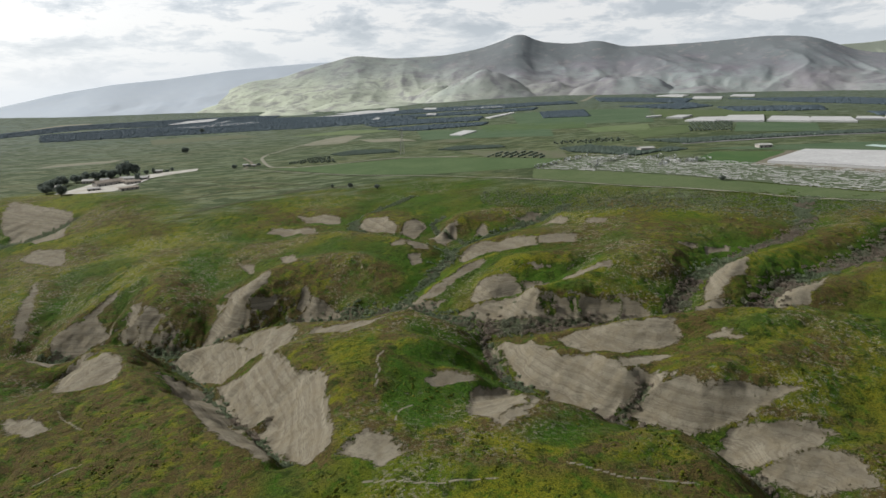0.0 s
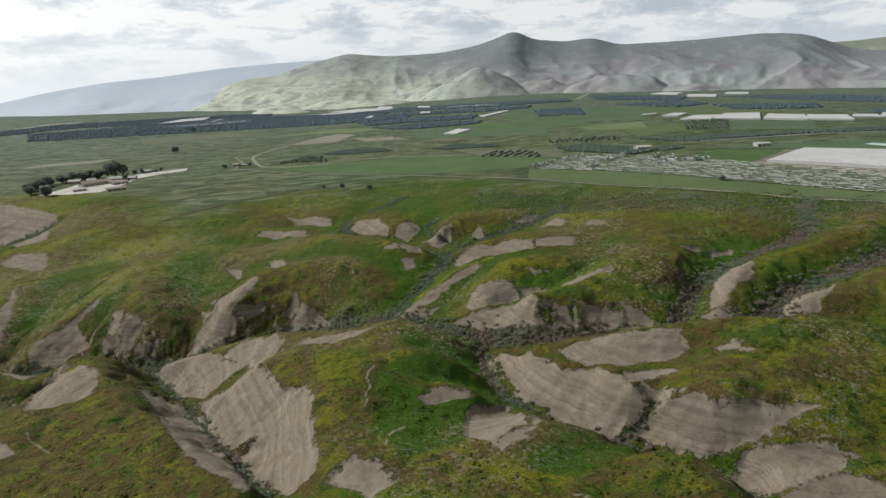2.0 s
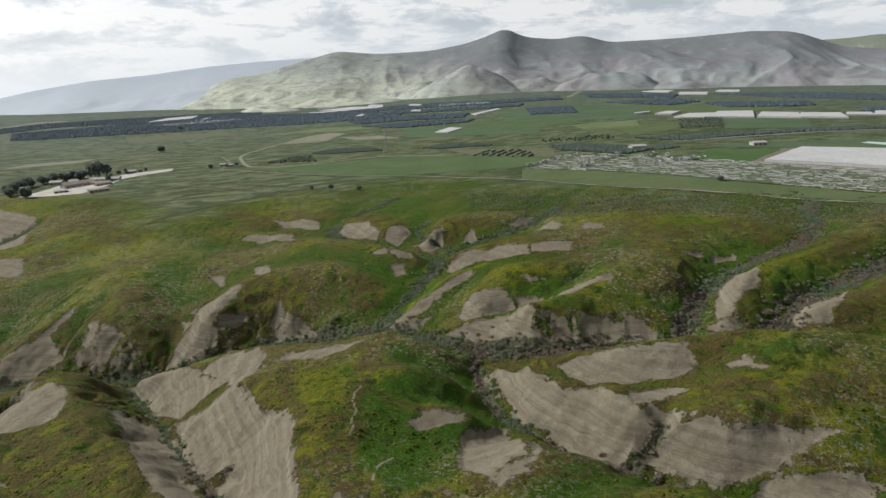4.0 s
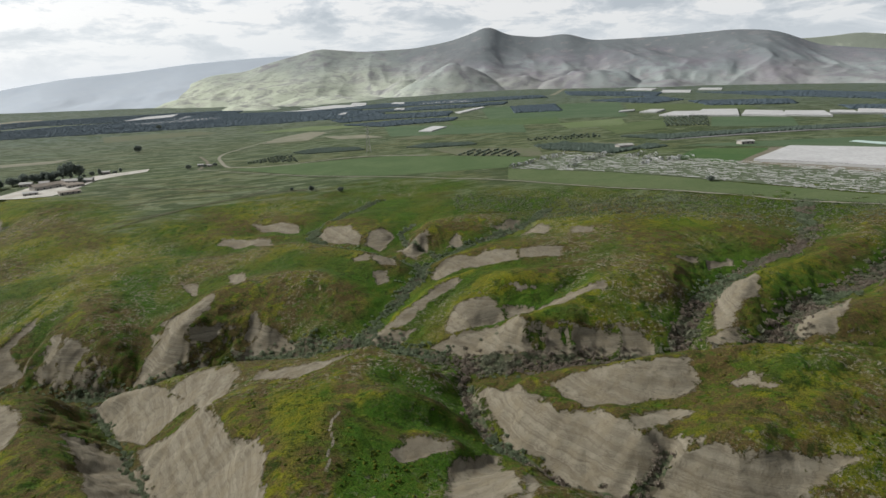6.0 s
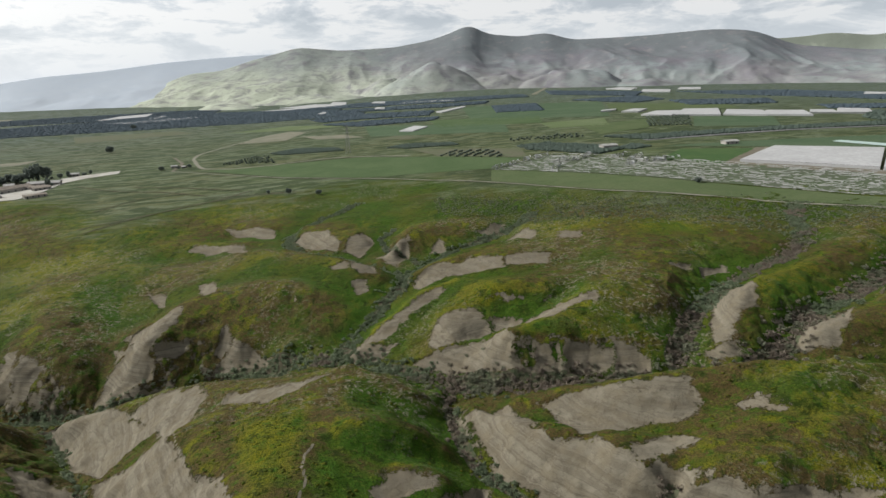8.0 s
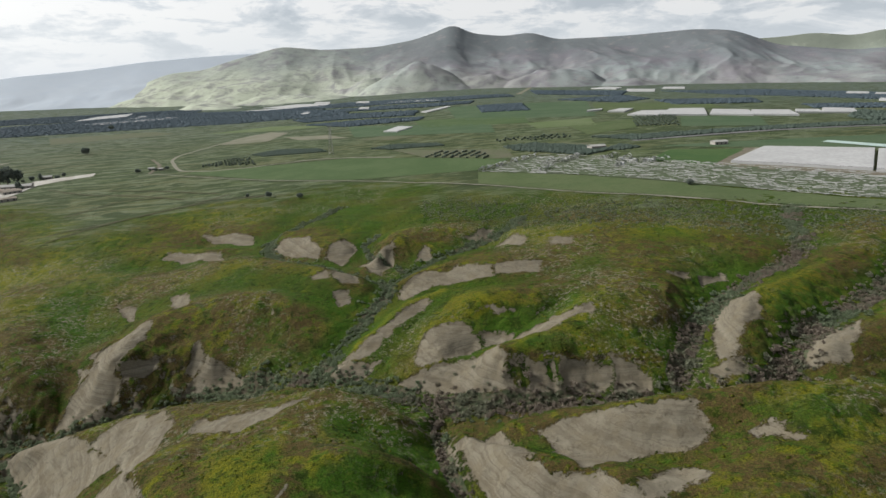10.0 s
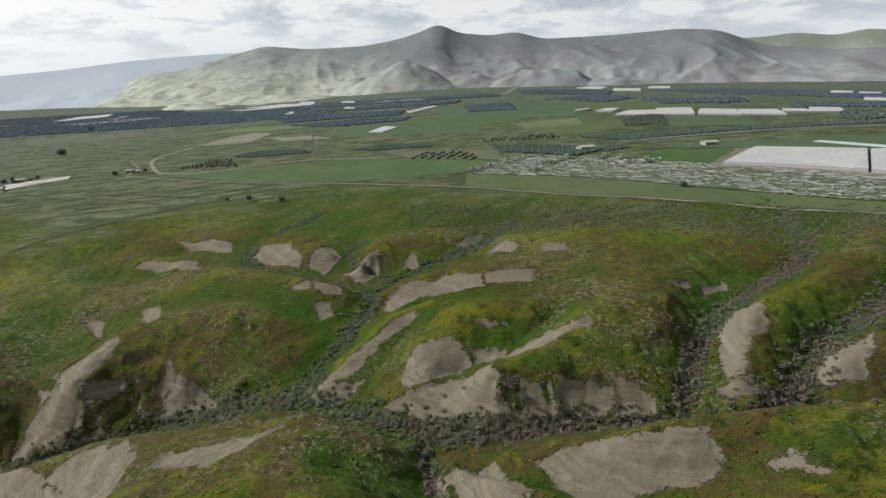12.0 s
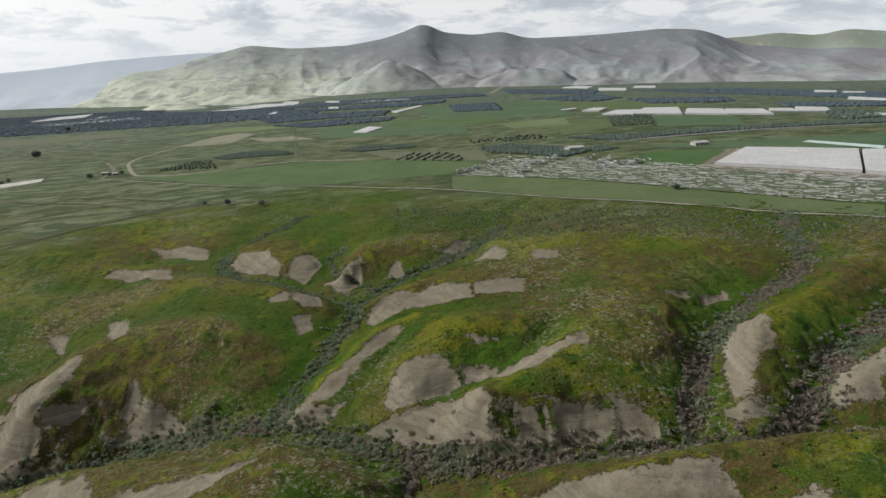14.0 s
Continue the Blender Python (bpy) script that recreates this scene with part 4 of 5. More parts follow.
def orchard(corners, step, size, label):
    """Trees in straight rows."""
    c = np.array(corners, float)
    way = c[1] - c[0]
    turn = math.atan2(way[1], way[0])
    co, si = math.cos(turn), math.sin(turn)
    u, v = np.meshgrid(np.arange(-220, 220, step * 1.15), np.arange(-220, 220, step * 0.62))
    u, v = u + rng.normal(0, 0.4, u.shape), v + rng.normal(0, 0.4, v.shape)
    m = c.mean(0)
    x, y = m[0] + v * co - u * si, m[1] + v * si + u * co
    k = within([tuple(p) for p in corners], x, y) & (rng.random(x.shape) < 0.93)
    clumps("orchard", x[k], y[k], rng.uniform(0.6, 0.95, k.sum()) * size, rng.uniform(0.6, 0.95, k.sum()) * size * 0.8, LEAF_ORCHARD, 1, 0.18, 0.1, label, "orchard trees")


def net_house(corners, tall, label):
    """A flat cover stretched over rows of posts, sagging a little between them, with side nets."""
    a, b, c, d = (Vector(p) for p in corners)
    m = (a + b + c + d) / 4
    h0 = float(heights([m.x], [m.y])[0])
    thing = empty("net_house", m.x, m.y, h0)
    long, wide = max(3, min(48, int(max((d - a).length, (c - b).length) / 5))), max(3, min(24, int(max((b - a).length, (c - d).length) / 7)))
    bm, grid = bmesh.new(), []
    us, vs = np.meshgrid(np.linspace(0, 1, 2 * long + 1), np.linspace(0, 1, wide + 1))
    q = [[a.lerp(d, u).lerp(b.lerp(c, u), v) for u in us[0]] for v in vs[:, 0]]
    z = heights([[p.x for p in row] for row in q], [[p.y for p in row] for row in q])
    for i, row in enumerate(q):
        grid.append([bm.verts.new((p.x - m.x, p.y - m.y, z[i][j] - h0 + tall + (0.05 if j % 2 else -0.02) + 0.02 * rng.normal())) for j, p in enumerate(row)])
    for i in range(wide):
        for j in range(2 * long):
            bm.faces.new((grid[i][j], grid[i][j + 1], grid[i + 1][j + 1], grid[i + 1][j]))
    bmesh.ops.recalc_face_normals(bm, faces=bm.faces[:])
    part("roof_cover", bm, PLASTIC, thing)
    rim = [grid_edge for grid_edge in ([(0, j) for j in range(0, 2 * long + 1, 2)], [(wide, j) for j in range(0, 2 * long + 1, 2)], [(i, 0) for i in range(wide + 1)], [(i, 2 * long) for i in range(wide + 1)])]
    for line in rim:
        bm, before = bmesh.new(), None
        for i, j in line:
            p = q[i][j]
            x, y, g = p.x - m.x, p.y - m.y, z[i][j] - h0
            pair = (bm.verts.new((x, y, g - 0.3)), bm.verts.new((x, y, g + tall - 0.1)))
            if before:
                bm.faces.new((before[0], pair[0], pair[1], before[1]))
            before = pair
        part("side_net", bm, PLASTIC_SIDE, thing, "greyish side net")
    return tagged(thing, label, "greenhouse", "net houses on the plain")


def plain_field(name, a, b, size):
    m, n, l, shader = material(name, 0.95)
    k = Net(m)
    col = k.mix(k.step(k.noise(size, 5, 0.6), 0.35, 0.65), a, b)
    col = k.mix(k.step(k.noise(3.0, 4, 0.7), 0.45, 0.75, 0.0, 0.5), col, tuple(0.6 * c for c in a))
    l.new(col, shader.inputs["Base Color"])
    l.new(k.bump(k.noise(1.2, 3), 0.5, 0.5), shader.inputs["Normal"])
    return m


CROP = plain_field("crop", (0.056, 0.088, 0.036), (0.072, 0.104, 0.046), 45)
CROP_BRIGHT = plain_field("bright_crop", (0.068, 0.094, 0.040), (0.084, 0.106, 0.050), 30)
CROP_DEEP = plain_field("deep_green_crop", (0.045, 0.085, 0.030), (0.060, 0.098, 0.036), 25)
CROP_MID = plain_field("cereal_crop", (0.056, 0.090, 0.048), (0.074, 0.106, 0.060), 60)
CROP_YELLOW = plain_field("young_crop", (0.098, 0.130, 0.058), (0.120, 0.146, 0.076), 40)
EARTH = plain_field("bare_earth", (0.125, 0.110, 0.084), (0.155, 0.138, 0.108), 14)
EARTH_GREEN = plain_field("fallow_ground", (0.105, 0.105, 0.070), (0.090, 0.105, 0.058), 26)
EARTH_PALE = plain_field("pale_bare_ground", (0.190, 0.180, 0.140), (0.140, 0.145, 0.100), 22)
YARD = plain_field("chalk_yard", (0.42, 0.405, 0.37), (0.32, 0.305, 0.27), 16)
STUBBLE = plain_field("weedy_ground", (0.085, 0.098, 0.068), (0.068, 0.090, 0.048), 18)
RUT = plain_field("rutted_earth", (0.080, 0.068, 0.042), (0.064, 0.066, 0.036), 9)
GRAVEL = plain_field("gravel", (0.22, 0.21, 0.17), (0.17, 0.165, 0.125), 8)
ASPHALT = plain_field("asphalt", (0.16, 0.16, 0.155), (0.13, 0.13, 0.13), 30)
PLASTIC_TEAL = mottled("teal_plastic", (0.42, 0.52, 0.50), (0.36, 0.46, 0.44), 12, 0.5)
PLASTIC = mottled("white_plastic_net", (0.37, 0.37, 0.37), (0.43, 0.43, 0.43), 26, 0.6, fine=3.0)
PLASTIC_SIDE = mottled("grey_net", (0.46, 0.46, 0.46), (0.40, 0.40, 0.40), 6, 0.8)
PLASTIC_TORN = mottled("torn_plastic", (0.36, 0.36, 0.35), (0.22, 0.225, 0.21), 5, 0.6)
PLASTIC_RAG = mottled("white_plastic_rag", (0.66, 0.66, 0.65), (0.50, 0.50, 0.49), 3, 0.5)


def leaf_material(name, a, b, dead=None):
    m, n, l, shader = material(name, 0.8)
    k = Net(m)
    island = k.n.new("ShaderNodeNewGeometry").outputs["Random Per Island"]
    col = k.mix(k.step(k.noise(2.4, 3, 0.6), 0.36, 0.64), a, b)
    col = k.mix(k.step(island, 0.0, 1.0, 0.0, 0.45), col, tuple(0.55 * c for c in a))
    if dead:
        col = k.mix(k.step(k.noise(9, 3), 0.48, 0.6), col, dead)
    l.new(col, shader.inputs["Base Color"])
    # thin leaves let some light through
    thin, blend = n.new("ShaderNodeBsdfTranslucent"), n.new("ShaderNodeMixShader")
    l.new(col, thin.inputs["Color"])
    blend.inputs[0].default_value = 0.4
    l.new(shader.outputs[0], blend.inputs[1])
    l.new(thin.outputs[0], blend.inputs[2])
    l.new(blend.outputs[0], n["Material Output"].inputs["Surface"])
    return m


# leaves of far groves, with the blue-grey of distance haze in their colour
LEAF_FAR_HAZED = leaf_material("hazed_plantation_leaves", (0.104, 0.140, 0.168), (0.116, 0.152, 0.176))
LEAF_GROVE = leaf_material("grove_leaves", (0.105, 0.140, 0.115), (0.125, 0.160, 0.135))
LEAF_ORCHARD = leaf_material("orchard_leaves", (0.115, 0.145, 0.115), (0.150, 0.180, 0.140))
LEAF_TREE = leaf_material("tree_leaves", (0.125, 0.150, 0.130), (0.165, 0.190, 0.165))
LEAF_SCRUB = leaf_material("scrub_leaves", (0.140, 0.180, 0.105), (0.215, 0.250, 0.170))
LEAF_DRY = leaf_material("dry_thicket_twigs", (0.200, 0.168, 0.134), (0.262, 0.224, 0.182), (0.170, 0.180, 0.125))
LEAF_LOW = leaf_material("low_scrub_leaves", (0.150, 0.170, 0.112), (0.200, 0.215, 0.155))
LEAF_HERB = leaf_material("herb_leaves", (0.052, 0.078, 0.010), (0.110, 0.112, 0.012))

# fields and bare ground of the plain
field("field", [(-210, 810), (-13, 784), (145, 648), (103, 599), (-10, 624), (-94, 684)], CROP, "even mid-green crop field on the plain", 1)
field("field", [(102, 591), (178, 522), (226, 457), (298, 374), (279, 354), (205, 422), (155, 472), (92, 538)], CROP_BRIGHT, "bright green strip of crop beside the farm road", 1)
field("field", [(245, 564), (277, 518), (349, 586), (291, 615)], CROP_DEEP, "deep green crop field with sharp edges", 2)
field("field", [(285, 647), (391, 637), (550, 626), (462, 538), (358, 597)], CROP_MID, "green cereal field below the highway", 1)
field("field", [(435, 600), (448, 607), (471, 547), (455, 534)], PLASTIC_TEAL, "long strip of pale teal plastic mulch", 3)
field("field", [(278, 518), (353, 592), (364, 585), (287, 512)], EARTH, "bare brown earth margin of the net house", 2)
field("field", [(289, 520), (363, 439), (350, 425), (276, 504)], EARTH, "bare brown earth strip before the net house", 2)
field("field", [(102, 594), (170, 649), (200, 610), (238, 562), (281, 515), (350, 425), (302, 377), (227, 458), (176, 527)], STUBBLE, "grey-green ground under rows of worn plastic tunnels", 2)
field("field", [(254, 998), (363, 1013), (326, 894), (247, 911)], CROP_YELLOW, "bright yellow-green patch of young crop", 2)
field("field", [(290, 908), (411, 955), (356, 830), (275, 785)], CROP_BRIGHT, "pale green striped vegetable field", 2)
field("field", [(212, 1588), (541, 1513), (386, 1047), (171, 1150)], CROP_MID, "broad green field in the middle of the plain", 1)
field("field", [(101, 1247), (291, 1149), (260, 1003), (104, 1075)], CROP, "flat green field crossed by tracks", 1)
field("field", [(-24, 1271), (207, 1040), (185, 903), (-10, 1038)], CROP_MID, "green field with pale worn patches", 1)
field("field", [(485, 960), (572, 896), (495, 764), (406, 809)], CROP_MID, "dark green vegetable field near the greenhouses", 2)
field("field", [(515, 1408), (712, 1282), (642, 1091), (429, 1157)], CROP_BRIGHT, "light green field beyond the orchard", 2)
field("field", [(158, 750), (247, 713), (246, 665), (155, 711)], EARTH_GREEN, "dry brownish fallow strip", 2)
field("field", [(38, 818), (157, 719), (150, 645), (68, 721)], EARTH_GREEN, "brownish orchard ground", 2)
field("field", [(-235, 1134), (-229, 1237), (-176, 1335), (-136, 1265), (-155, 1126)], EARTH_PALE, "pale trampled bare ground beside the track", 2)
field("field", [(-135, 1179), (-57, 1130), (-19, 1039), (-98, 1083)], EARTH_PALE, "pale eroded bare patches on the plain", 2)
field("field", [(-10, 988), (31, 1008), (84, 955), (44, 936)], EARTH_GREEN, "worn brownish ground with thin grass", 2)
field("field", [(-325, 1440), (-199, 1502), (-25, 1328), (-167, 1350)], CROP_YELLOW, "sunlit yellow-green strip of pasture", 2)
field("field", [(-710, 1583), (-497, 1638), (-413, 1516), (-627, 1407)], EARTH_GREEN, "dull olive pasture with thin cover", 1)
field("field", [(-646, 1007), (-643, 1064), (-543, 1099), (-545, 1044)], EARTH_PALE, "pale eroded rise in the pasture", 2)
field("farmyard", [(-435, 704), (-432, 763), (-435, 811), (-383, 804), (-391, 849), (-368, 867), (-334, 885), (-326, 858), (-354, 832), (-368, 807), (-361, 748), (-365, 701), (-391, 689)], YARD, "pale dusty farmyard of packed chalk", 3)
# roads and tracks
band("farm_road", [(-252, 830), (-94, 680), (9, 604), (91, 534), (153, 469), (204, 419), (245, 378), (285, 344)], 2.4, GRAVEL, "long straight pale gravel farm road", 3)
band("track", [(-117, 1278), (-192, 1306), (-240, 1155), (-269, 1014), (-262, 957), (-231, 867), (-214, 825), (-172, 799)], 5, GRAVEL, "winding pale dirt track on the plain", 3)
band("track", [(-172, 799), (-124, 796), (-95, 803), (-58, 809), (-14, 789), (35, 750)], 5, GRAVEL, "pale dirt track along the orchard edge", 3)
band("track", [(-252, 830), (-261, 906), (-300, 995)], 4, EARTH, "brown rutted track", 3)
band("highway", [(292, 700), (371, 704), (481, 715), (584, 710), (648, 699)], 11, ASPHALT, "grey two-lane highway crossing the plain", 3)
band("track", [(-225, 524), (-197, 539), (-172, 558), (-137, 585), (-116, 622)], 2.0, RUT, "narrow brown wheel ruts through the grass", 3)
band("track", [(-255, 719), (-193, 682), (-149, 645), (-127, 629)], 2.0, RUT, "brown rutted track", 3)
band("track", [(-334, 763), (-265, 698), (-211, 668), (-154, 616)], 2.0, RUT, "faint brown ruts in the pasture", 3)
band("track", [(-242, 588), (-217, 647), (-179, 639)], 2.0, RUT, "faint brown ruts in the pasture", 3)
band("track", [(288, 511), (362, 586)], 6, GRAVEL, "pale track beside the net house", 4)
band("track", [(533, 2137), (849, 3117)], 18, EARTH_PALE, "pale road climbing to the foot of the mountains", 3)
band("track", [(-219, 507), (-207, 517), (-187, 543), (-164, 568), (-147, 583), (-122, 589), (-79, 591)], 1.8, RUT, "long brown rut across the pasture", 3)
band("track", [(-149, 599), (-125, 602), (-99, 598), (-58, 584)], 1.6, RUT, "brown rutted track", 3)
# groves and orchards
orchard([(-205, 852), (-177, 903), (-150, 913), (-125, 818)], 9, 4.5, "rows of small dark olive trees")
orchard([(165, 817), (258, 815), (250, 765), (163, 786)], 11, 5, "rows of round dark orchard trees")
orchard([(63, 726), (84, 759), (128, 725), (131, 656)], 9, 4.5, "scattered rows of grey-green olive trees")
orchard([(425, 996), (484, 975), (411, 824), (363, 852)], 9, 4.5, "dense dark rows of orchard trees")
grove([(-150, 935), (-116, 967), (-61, 927), (-43, 879), (-128, 900)], 6, 5, LEAF_GROVE, "dark hedge-like stand of trees")
grove([(12, 855), (41, 876), (97, 838), (102, 808), (38, 824)], 6, 5, LEAF_GROVE, "dark stand of low trees beside a track")
grove([(158, 739), (195, 745), (248, 669), (247, 646), (214, 627), (164, 698)], 8, 6, LEAF_GROVE, "dark green dense grove of fruit trees")
grove([(249, 664), (270, 678), (280, 650), (252, 638)], 6, 6, LEAF_GROVE, "clump of dark trees beside sheds")
grove([(283, 1558), (393, 1555), (337, 1279), (248, 1314)], 8, 9, LEAF_FAR_HAZED, "dark square date grove")
grove([(267, 764), (321, 748), (397, 748), (510, 754), (628, 757), (688, 763), (644, 719), (485, 721), (377, 713), (299, 701)], 8, 7, LEAF_GROVE, "long dark belt of trees along the highway")
grove([(-949, 2094), (-834, 2365), (-595, 2573), (-327, 2410), (-112, 2110), (-168, 1961), (-481, 2092), (-753, 1982), (-855, 1892)], 9, 14, LEAF_FAR_HAZED, "broad dark date plantation in the hazy distance")
grove([(-170, 1676), (-33, 1698), (140, 1554), (114, 1399), (-29, 1499), (-129, 1524)], 9, 12, LEAF_FAR_HAZED, "dark belt of date palms on the plain")
grove([(-121, 1431), (20, 1404), (129, 1319), (111, 1247), (-24, 1271)], 9, 10, LEAF_FAR_HAZED, "dark belt of date palms on the plain")
grove([(-327, 2410), (-50, 2484), (222, 2219), (507, 2177), (475, 1967), (224, 1916), (-42, 2109)], 9, 14, LEAF_FAR_HAZED, "dark plantation under the mountains")
grove([(-74, 2034), (183, 1840), (323, 1814), (284, 1686), (166, 1672), (-36, 1835)], 9, 13, LEAF_FAR_HAZED, "dark plantation between pale strips")
grove([(685, 2528), (907, 2110), (731, 1753), (577, 2072)], 9, 14, LEAF_FAR_HAZED, "dark plantation at the foot of the mountains")
grove([(503, 1634), (742, 1741), (696, 1505), (579, 1404)], 9, 13, LEAF_FAR_HAZED, "dark block of palms on the plain")
grove([(680, 1444), (894, 1400), (793, 1214), (628, 1242)], 9, 11, LEAF_FAR_HAZED, "dark block of palms beyond the greenhouses")
grove([(982, 2014), (1276, 1907), (1295, 1636), (1305, 1379), (1053, 1127), (1034, 1356), (980, 1600)], 8, 12, LEAF_FAR_HAZED, "dark trees round a distant village")
grove([(655, 829), (763, 931), (760, 870), (698, 780), (640, 770)], 12, 9, LEAF_GROVE, "tall dark windbreak of trees")
grove([(809, 1122), (990, 1064), (884, 959), (753, 1009)], 8, 10, LEAF_FAR_HAZED, "dark palm block beyond the greenhouses")
grove([(-1396, 2042), (-1398, 2432), (-1209, 2641), (-962, 2823), (-687, 2953), (-620, 2464), (-876, 2262), (-1189, 2165), (-1247, 1820)], 6, 16, LEAF_FAR_HAZED, "broad dark date plantation in the hazy distance")
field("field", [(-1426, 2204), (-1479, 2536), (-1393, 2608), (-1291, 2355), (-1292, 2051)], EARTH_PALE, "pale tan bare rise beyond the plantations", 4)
grove([(-1190, 1919), (-1048, 2122), (-838, 2292), (-430, 2241), (-66, 2038), (-25, 1706), (-242, 1738), (-494, 1767), (-770, 1704), (-1001, 1612)], 6, 17, LEAF_FAR_HAZED, "wide dark plantation across the far plain")
# net houses and plastic tunnels
net_house([(292, 518), (363, 581), (429, 531), (353, 447)], 2.6, "wide flat white net house over a crop")
net_house([(353, 444), (429, 527), (471, 509), (380, 411)], 2.6, "wide flat white net house over a crop")
net_house([(405, 1144), (441, 1165), (454, 1192), (417, 1170)], 2.4, "long white plastic greenhouse")
net_house([(433, 1116), (477, 1170), (496, 1152), (455, 1095)], 2.4, "long white plastic greenhouse")
net_house([(428, 1022), (483, 1088), (523, 1071), (459, 981)], 2.4, "long white plastic greenhouse")
net_house([(467, 989), (545, 1109), (596, 1086), (521, 946)], 2.4, "long white plastic greenhouse")
net_house([(529, 954), (592, 1052), (628, 1007), (572, 909)], 2.4, "long white plastic greenhouse")
net_house([(575, 921), (631, 1005), (675, 974), (620, 877)], 2.4, "long white plastic greenhouse")
net_house([(650, 926), (690, 980), (716, 962), (681, 906)], 2.4, "long white plastic greenhouse")
net_house([(679, 907), (748, 994), (774, 958), (716, 883)], 2.4, "long white plastic greenhouse")
net_house([(689, 796), (718, 827), (752, 808), (721, 778)], 2.4, "long white plastic greenhouse")
net_house([(37, 1075), (66, 1148), (87, 1108), (58, 1049)], 1.8, "long white plastic tunnel catching the light")
net_house([(138, 1486), (221, 1632), (224, 1596), (147, 1447)], 1.8, "long white plastic tunnel catching the light")
net_house([(68, 2096), (105, 2188), (253, 2093), (242, 1967)], 1.8, "long white plastic tunnel catching the light")
net_house([(-397, 2678), (-268, 2817), (-115, 2539), (-135, 2351)], 1.8, "long white plastic tunnel catching the light")
net_house([(-441, 2486), (-284, 2548), (-240, 2429), (-361, 2385)], 1.8, "long white plastic tunnel catching the light")
net_house([(-175, 1943), (-178, 2066), (-154, 2025), (-151, 1904)], 1.8, "long white plastic tunnel catching the light")
net_house([(-953, 2279), (-975, 2544), (-907, 2706), (-852, 2466)], 1.8, "long white plastic tunnel catching the light")
net_house([(-785, 2278), (-794, 2457), (-770, 2440), (-752, 2256)], 1.8, "long white plastic tunnel catching the light")
net_house([(-854, 2083), (-641, 2313), (-597, 2222), (-774, 2035)], 1.8, "long white plastic tunnel catching the light")
net_house([(880, 2058), (991, 2299), (1055, 2209), (942, 1980)], 2.6, "small distant white greenhouse")
net_house([(929, 2513), (1072, 2718), (1079, 2552), (964, 2339)], 2.6, "small distant white greenhouse")
net_house([(1103, 2253), (1222, 2467), (1268, 2390), (1153, 2180)], 2.6, "small distant white greenhouse")
net_house([(1176, 1455), (1285, 1578), (1289, 1510), (1210, 1422)], 2.6, "small distant white greenhouse")
net_house([(1194, 1387), (1271, 1469), (1276, 1409), (1226, 1357)], 2.6, "small distant white greenhouse")
net_house([(1004, 1165), (1058, 1220), (1053, 1127), (1020, 1095)], 2.6, "small distant white greenhouse")
net_house([(-17, 2351), (-8, 2482), (33, 2374), (31, 2231)], 2.6, "small distant white greenhouse")
net_house([(-191, 2712), (-192, 2889), (-124, 2725), (-120, 2551)], 2.6, "small distant white greenhouse")
net_house([(-5, 1894), (1, 1980), (27, 1924), (23, 1836)], 2.6, "small distant white greenhouse")

# ---- scrub and herbs of the badland ----


def along_washes(count, reach, seed):
    r = np.random.default_rng(seed)
    x, y = [], []
    lengths = []
    for wide, line in GULLIES:
        if wide < 0.6:
            continue
        for a, b in zip(line, line[1:]):
            lengths.append((math.hypot(b[0] - a[0], b[1] - a[1]) * (0.35 + wide), wide, a, b))
    odds = np.array([q[0] for q in lengths])
    for k in r.choice(len(lengths), count, p=odds / odds.sum()):
        _, wide, a, b = lengths[k]
        t, s = r.random(), r.normal() * (0.5 + wide * reach)
        d = math.hypot(b[0] - a[0], b[1] - a[1]) + 1e-6
        x.append(a[0] + t * (b[0] - a[0]) - s * (b[1] - a[1]) / d)
        y.append(a[1] + t * (b[1] - a[1]) + s * (b[0] - a[0]) / d)
    x, y = np.array(x), np.array(y)
    # undo the wander of the wash lines, so that the bushes stand on the floor
    for _ in range(2):
        wx = 1.6 * bumps(x, y, 18, 3, 11) + 0.7 * bumps(x, y, 6, 2, 12)
        wy = 1.6 * bumps(x, y, 18, 3, 21) + 0.7 * bumps(x, y, 6, 2, 22)
        if _ == 0:
            x0, y0 = x, y
        x, y = x0 - wx, y0 - wy
    return x, y, r


